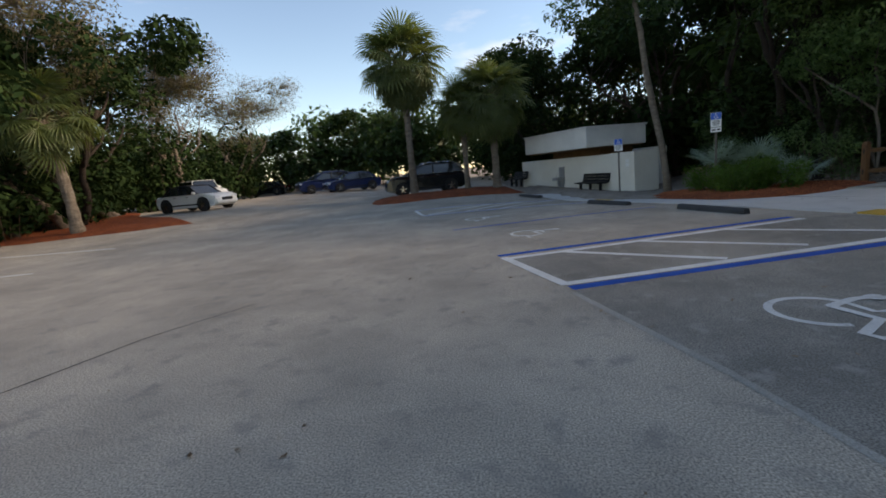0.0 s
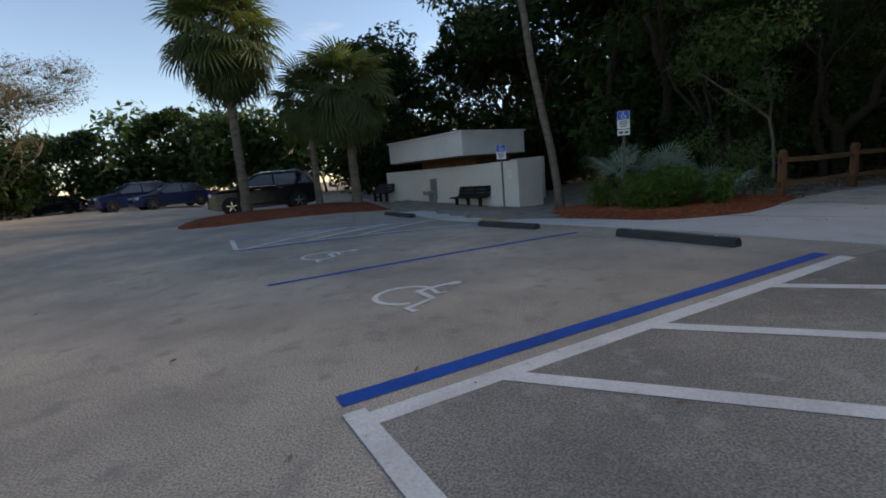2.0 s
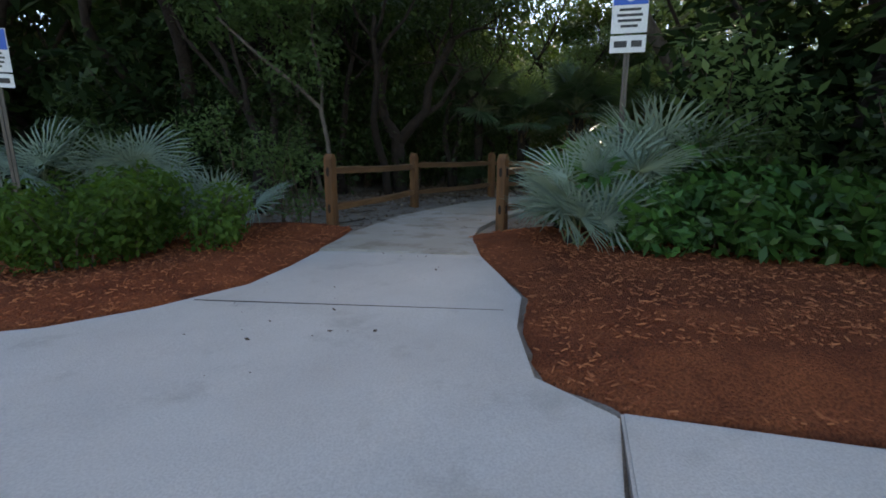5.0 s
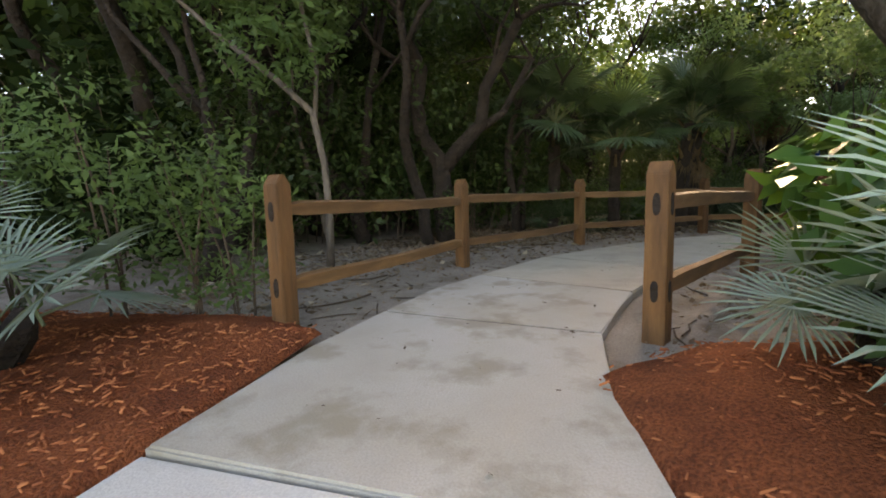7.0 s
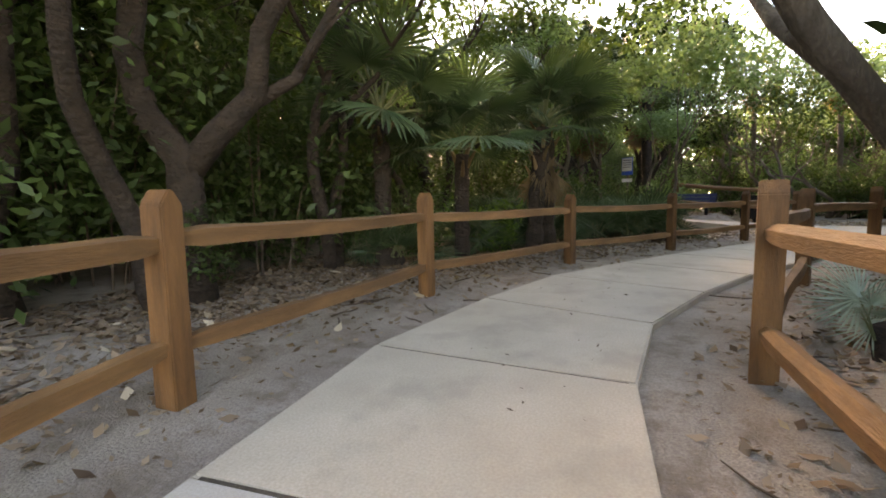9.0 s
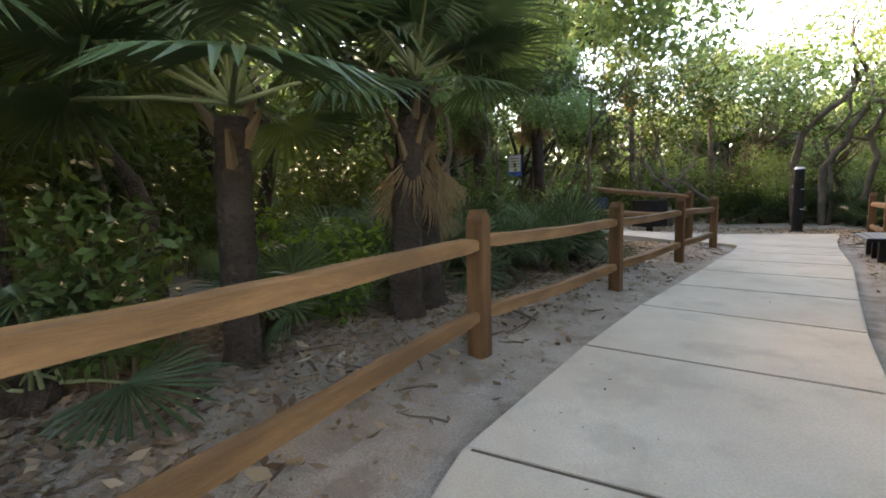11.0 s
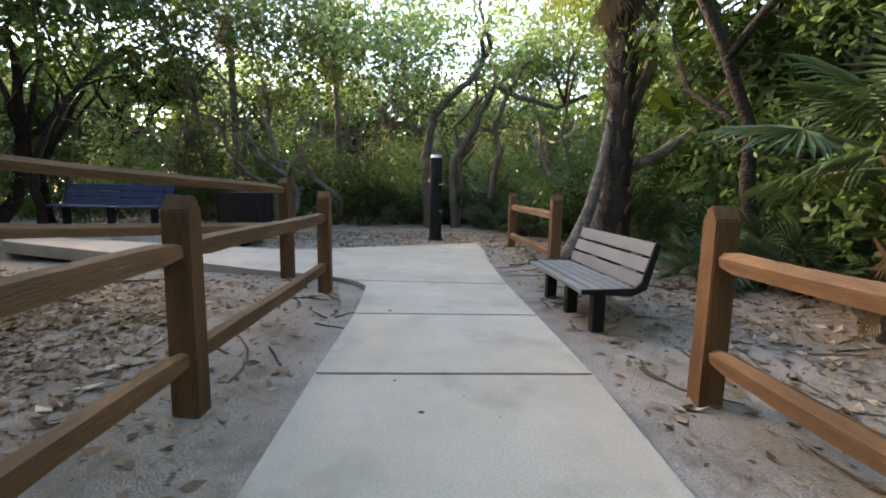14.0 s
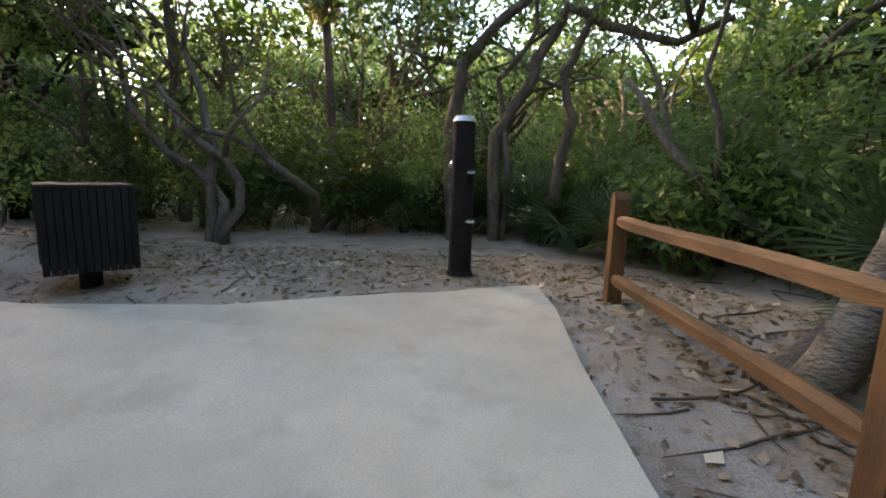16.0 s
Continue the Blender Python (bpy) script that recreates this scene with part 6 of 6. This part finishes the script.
tube(bm, [(0.45, -0.55, 1.5), (0.2, -0.95, 1.72), (-0.1, -1.45, 2.1), (-0.4, -1.95, 2.85), (-0.65, -2.35, 3.5), (-0.9, -2.8, 4.5)], [0.10, 0.09, 0.085, 0.08, 0.07, 0.05], 8, 0.08, rt)
part("trunk", bm, "palm_bark", prop, smooth=True)
v, f = leaf_cloud(np.random.default_rng(9), [(-0.5, -0.8, 5.6), (-1.4, -3.2, 4.7), (-1.4, -1.4, 5.2)], [(1.4, 1.4, 0.7)] * 3, [600] * 3, 0.1)
raw("crown", v, f, "leaf_sunlit", prop)
tagged(prop, "pale leaning trunks growing against the old palm", "tree")

tube_root = [(1.02, 0.42, 0.0), (0.86, 0.05, 0.12), (0.70, -0.3, 0.42), (0.62, -0.5, 1.0), (0.62, -0.6, 2.0), (0.35, -0.9, 3.2)]
part("root_limb", tube(bmesh.new(), tube_root, [0.10, 0.17, 0.19, 0.18, 0.15, 0.08], 12, 0.08, rt), "bark", prop, smooth=True)
thin = empty("tree", 12.37, 16.17, ground_z(12.37, 16.17))
bm = tube(bmesh.new(), [(0, 0, -0.1), (0.02, -0.02, 0.6), (0.0, 0.0, 1.3), (-0.08, 0.09, 1.95), (-0.35, 0.4, 2.35), (-0.8, 0.93, 2.9), (-1.3, 1.5, 3.6)], [0.06, 0.048, 0.045, 0.042, 0.038, 0.033, 0.024], 9, 0.07, rt)
tube(bm, [(-0.06, 0.07, 1.85), (0.05, 0.15, 2.5), (0.0, 0.35, 3.3), (0.2, 0.5, 4.1)], [0.032, 0.03, 0.025, 0.016], 7, 0.06, rt)
part("trunk", bm, "bark", thin, smooth=True)
v, f = leaf_cloud(np.random.default_rng(29), [(-1.3, 1.5, 3.7), (0.2, 0.5, 4.2), (-0.6, 0.8, 3.6), (-0.5, 0.2, 2.6), (0.1, 0.6, 3.2)], [(0.8, 0.8, 0.45)] * 5, [420] * 5, 0.075)
raw("crown", v, f, "leaf_sunlit", thin)
tagged(thin, "thin pale trunk bending away behind the fence", "tree")
FORKED = [((15.3, 17.0), [([(0.05, -0.05, -0.1), (0.02, 0, 0.7), (0, 0, 1.45), (-0.16, 0.3, 1.9), (-0.22, 0.38, 2.5), (-0.16, 0.3, 3.1), (-0.45, 0.7, 4.2)], 0.2), ([(0, 0, 1.3), (0.16, -0.3, 1.7), (0.36, -0.66, 2.1), (0.4, -0.72, 2.7), (0.75, -1.2, 3.8)], 0.15), ([(0.3, -0.55, 1.95), (0.7, -0.9, 2.3), (1.0, -1.3, 3.2)], 0.08)]),
          ((14.0, 17.9), [([(0.1, -0.1, -0.1), (0, 0, 0.6), (-0.3, 0.5, 1.4), (-0.5, 0.9, 2.2), (-0.6, 1.05, 3.6), (-0.4, 1.3, 4.8)], 0.15), ([(0, 0, 0.5), (0.3, 0.1, 1.3), (0.25, -0.2, 2.6), (0.5, -0.4, 4.0)], 0.1), ([(-0.4, 0.7, 1.8), (-0.1, 0.5, 2.6), (0.1, 0.7, 3.7)], 0.08)]),
          ((24.6, 4.4), [([(-0.1, -0.1, -0.1), (-0.02, 0, 0.5), (0.08, 0.12, 1.2), (0.1, 0.15, 1.9), (0.35, 0.5, 2.9), (0.65, 1.0, 3.9), (0.6, 1.2, 4.8)], 0.10), ([(-0.3, -0.4, -0.1), (-0.35, -0.5, 0.8), (-0.25, -0.35, 1.9), (-0.55, -0.85, 2.6), (-0.7, -1.3, 3.6)], 0.08), ([(0.3, 0.45, 2.7), (0.0, 0.3, 3.2), (-0.3, -0.1, 3.7), (-0.4, -0.6, 4.6)], 0.06), ([(0.09, 0.14, 1.6), (0.4, 0.1, 2.1), (0.9, 0.2, 2.5), (1.3, -0.1, 3.2)], 0.05)])]
for (x, y), stems in FORKED:
    forked = empty("tree", x, y, ground_z(x, y))
    tips = []
    for pts, r in stems:
        bm = tube(bmesh.new(), pts, [r * (1 - 0.55 * i / len(pts)) for i in range(len(pts))], 10, 0.09, rt)
        for k in range(3):
            limb(bm, rt, pts[-1 - k % 2], (rt.uniform(-1, 1), rt.uniform(-1, 1), rt.uniform(0.1, 1)), 1.5, r * 0.35, 1, tips, 0.5, 6)
        # backlit darkness of the limbs is in the bark colour
        part("trunk", bm, "shaded_bark", forked, smooth=True)
    v, f = leaf_cloud(np.random.default_rng(int(x * 10)), [tuple(t) for t in tips], [(0.8, 0.8, 0.5)] * len(tips), [150] * len(tips), 0.09 if x < 20 else 0.065)
    raw("crown", v, f, "leaf" if x < 20 else "leaf_sunlit", forked)
    tagged(forked, "gnarled tree forking low into curved limbs coloured shade-dark", "tree", "gnarled trees")
grape = empty("tree", 32.7, 3.7, ground_z(32.7, 3.7))
GRAPE = [([(0.15, 0.3, -0.1), (0.22, 0.34, 0.9), (0.25, 0.37, 1.86), (0.02, 0.31, 2.95), (-0.32, 0.0, 3.45), (-0.73, -0.36, 3.85), (-1.2, -0.6, 4.6)], 0.15),
         ([(-0.2, -0.3, -0.1), (-0.12, -0.23, 1.79), (-0.5, -0.59, 2.53), (-0.78, -0.71, 3.2), (-1.1, -0.84, 3.73), (-1.49, -1.37, 3.44), (-2.18, -2.04, 3.14), (-2.8, -2.36, 3.4)], 0.12),
         ([(-0.7, -1.0, -0.1), (-0.85, -1.1, 1.05), (-0.96, -1.22, 2.08), (-0.93, -1.03, 2.78), (-1.25, -1.14, 3.42), (-1.65, -1.26, 4.1)], 0.11),
         ([(-0.25, -0.45, -0.1), (-0.29, -0.49, 1.02), (-0.26, -0.23, 2.7), (-0.73, -0.56, 3.44), (-0.97, -0.37, 4.5)], 0.07)]
tips = []
for pts, r in GRAPE:
    n = len(pts)
    fine = []
    for i in range(n - 1):
        for u in (0, 0.33, 0.66):
            q = Vector(pts[i]).lerp(Vector(pts[i + 1]), u)
            fine.append(q + Vector((rt.uniform(-0.04, 0.04), rt.uniform(-0.04, 0.04), 0)))
    fine.append(Vector(pts[-1]))
    bm = tube(bmesh.new(), fine, [r * (1 - 0.6 * i / len(fine)) for i in range(len(fine))], 9, 0.08, rt)
    for k in range(3):
        limb(bm, rt, fine[rt.randint(len(fine) // 2, len(fine) - 1)], (rt.uniform(-1, 1), rt.uniform(-1, 1), rt.uniform(0.2, 1)), 1.6, r * 0.4, 1, tips, 0.6, 6)
    part("trunk", bm, "bark", grape, smooth=True)
v, f = leaf_cloud(np.random.default_rng(19), [tuple(t) for t in tips], [(0.7, 0.7, 0.45)] * len(tips), [110] * len(tips), 0.075)
raw("crown", v, f, "leaf_sunlit", grape)
tagged(grape, "twisted sea grape with snaking grey trunks", "tree", "twisted trees")


def sapling(x, y, h, seed):
    rnd, rng = random.Random(seed), np.random.default_rng(seed)
    ob = empty("sapling", x, y, ground_z(x, y))
    tips = []
    for k in range(3):
        p, a = Vector((rnd.uniform(-0.08, 0.08), rnd.uniform(-0.08, 0.08), -0.05)), rnd.uniform(0, 6.28)
        pts = [p + Vector((math.cos(a) * 0.16 * u * u * h, math.sin(a) * 0.16 * u * u * h, u * h * (1 - 0.12 * k))) for u in (0, 0.3, 0.6, 0.85, 1)]
        part("stem", tube(bmesh.new(), pts, [0.013, 0.011, 0.009, 0.006, 0.003], 5), "twig", ob)
        for u in range(9):
            q = pts[2].lerp(pts[4], u / 8) if u > 2 else pts[1].lerp(pts[2], u / 3)
            tips.append(tuple(q + Vector((rnd.uniform(-0.18, 0.18), rnd.uniform(-0.18, 0.18), 0.03))))
    v, f = leaf_cloud(rng, tips, [(0.24, 0.24, 0.16)] * len(tips), [26] * len(tips), 0.045)
    raw("leaves", v, f, "leaf_sunlit", ob)
    return tagged(ob, "thin sapling with small bright green leaves", "sapling", "saplings")


for i, (x, y, h) in enumerate(((10.32, 14.85, 1.6), (10.66, 14.7, 1.3), (9.9, 15.3, 2.0), (9.4, 15.6, 1.8))):
    sapling(x, y, h, 300 + i)
rng_lot = random.Random(15)
vs, fs = [], []
for i in range(70):
    x, y = rng_lot.uniform(-6, 6), rng_lot.uniform(0.5, 11)
    if x > front_x(y) - 0.3:
        continue
    m = pose(x, y, lot_z(x, y) + 0.008, rng_lot.uniform(-25, 25), rng_lot.uniform(-25, 25), rng_lot.uniform(0, 360))
    k, r = len(vs), rng_lot.uniform(0.012, 0.04)
    vs += [tuple(m @ Vector((u * r, v * r, w * r))) for u, v, w in ((-1, 0, 0.1), (-0.1, 0.4, 0), (1, 0.1, 0.2), (0.1, -0.4, 0.05))]
    fs.append((k, k + 1, k + 2, k + 3))
tagged(raw("fallen_leaves", vs, fs, "litter"), "few dry brown leaves on the asphalt", "leaf litter", kind="stuff")
vs, fs = [], []
while len(fs) < 150:
    a, b = rng_lot.choice([((7.2, 10.2), (10.0, 12.2)), ((10.0, 11.6), (13.5, 14.0)), ((14, 12.8), (20, 13.8)), ((20, 8.5), (27, 12))])
    x, y = rng_lot.uniform(a[0], b[0]), rng_lot.uniform(a[1], b[1])
    if walk_dist(x, y) > 0.72:
        continue
    m = pose(x, y, apron_z(x, y) + 0.008, rng_lot.uniform(-20, 20), rng_lot.uniform(-20, 20), rng_lot.uniform(0, 360))
    k, r = len(vs), rng_lot.choice((0.008, 0.01, 0.014, 0.022))
    vs += [tuple(m @ Vector((u * r, v * r, w * r))) for u, v, w in ((-1, 0, 0.1), (-0.1, 0.5, 0.3), (1, 0.1, 0.2), (0.1, -0.5, 0.05))]
    fs.append((k, k + 1, k + 2, k + 3))
tagged(raw("fallen_leaves", vs, fs, "twig"), "small dark leaf scraps on the concrete", "leaf litter", kind="stuff")
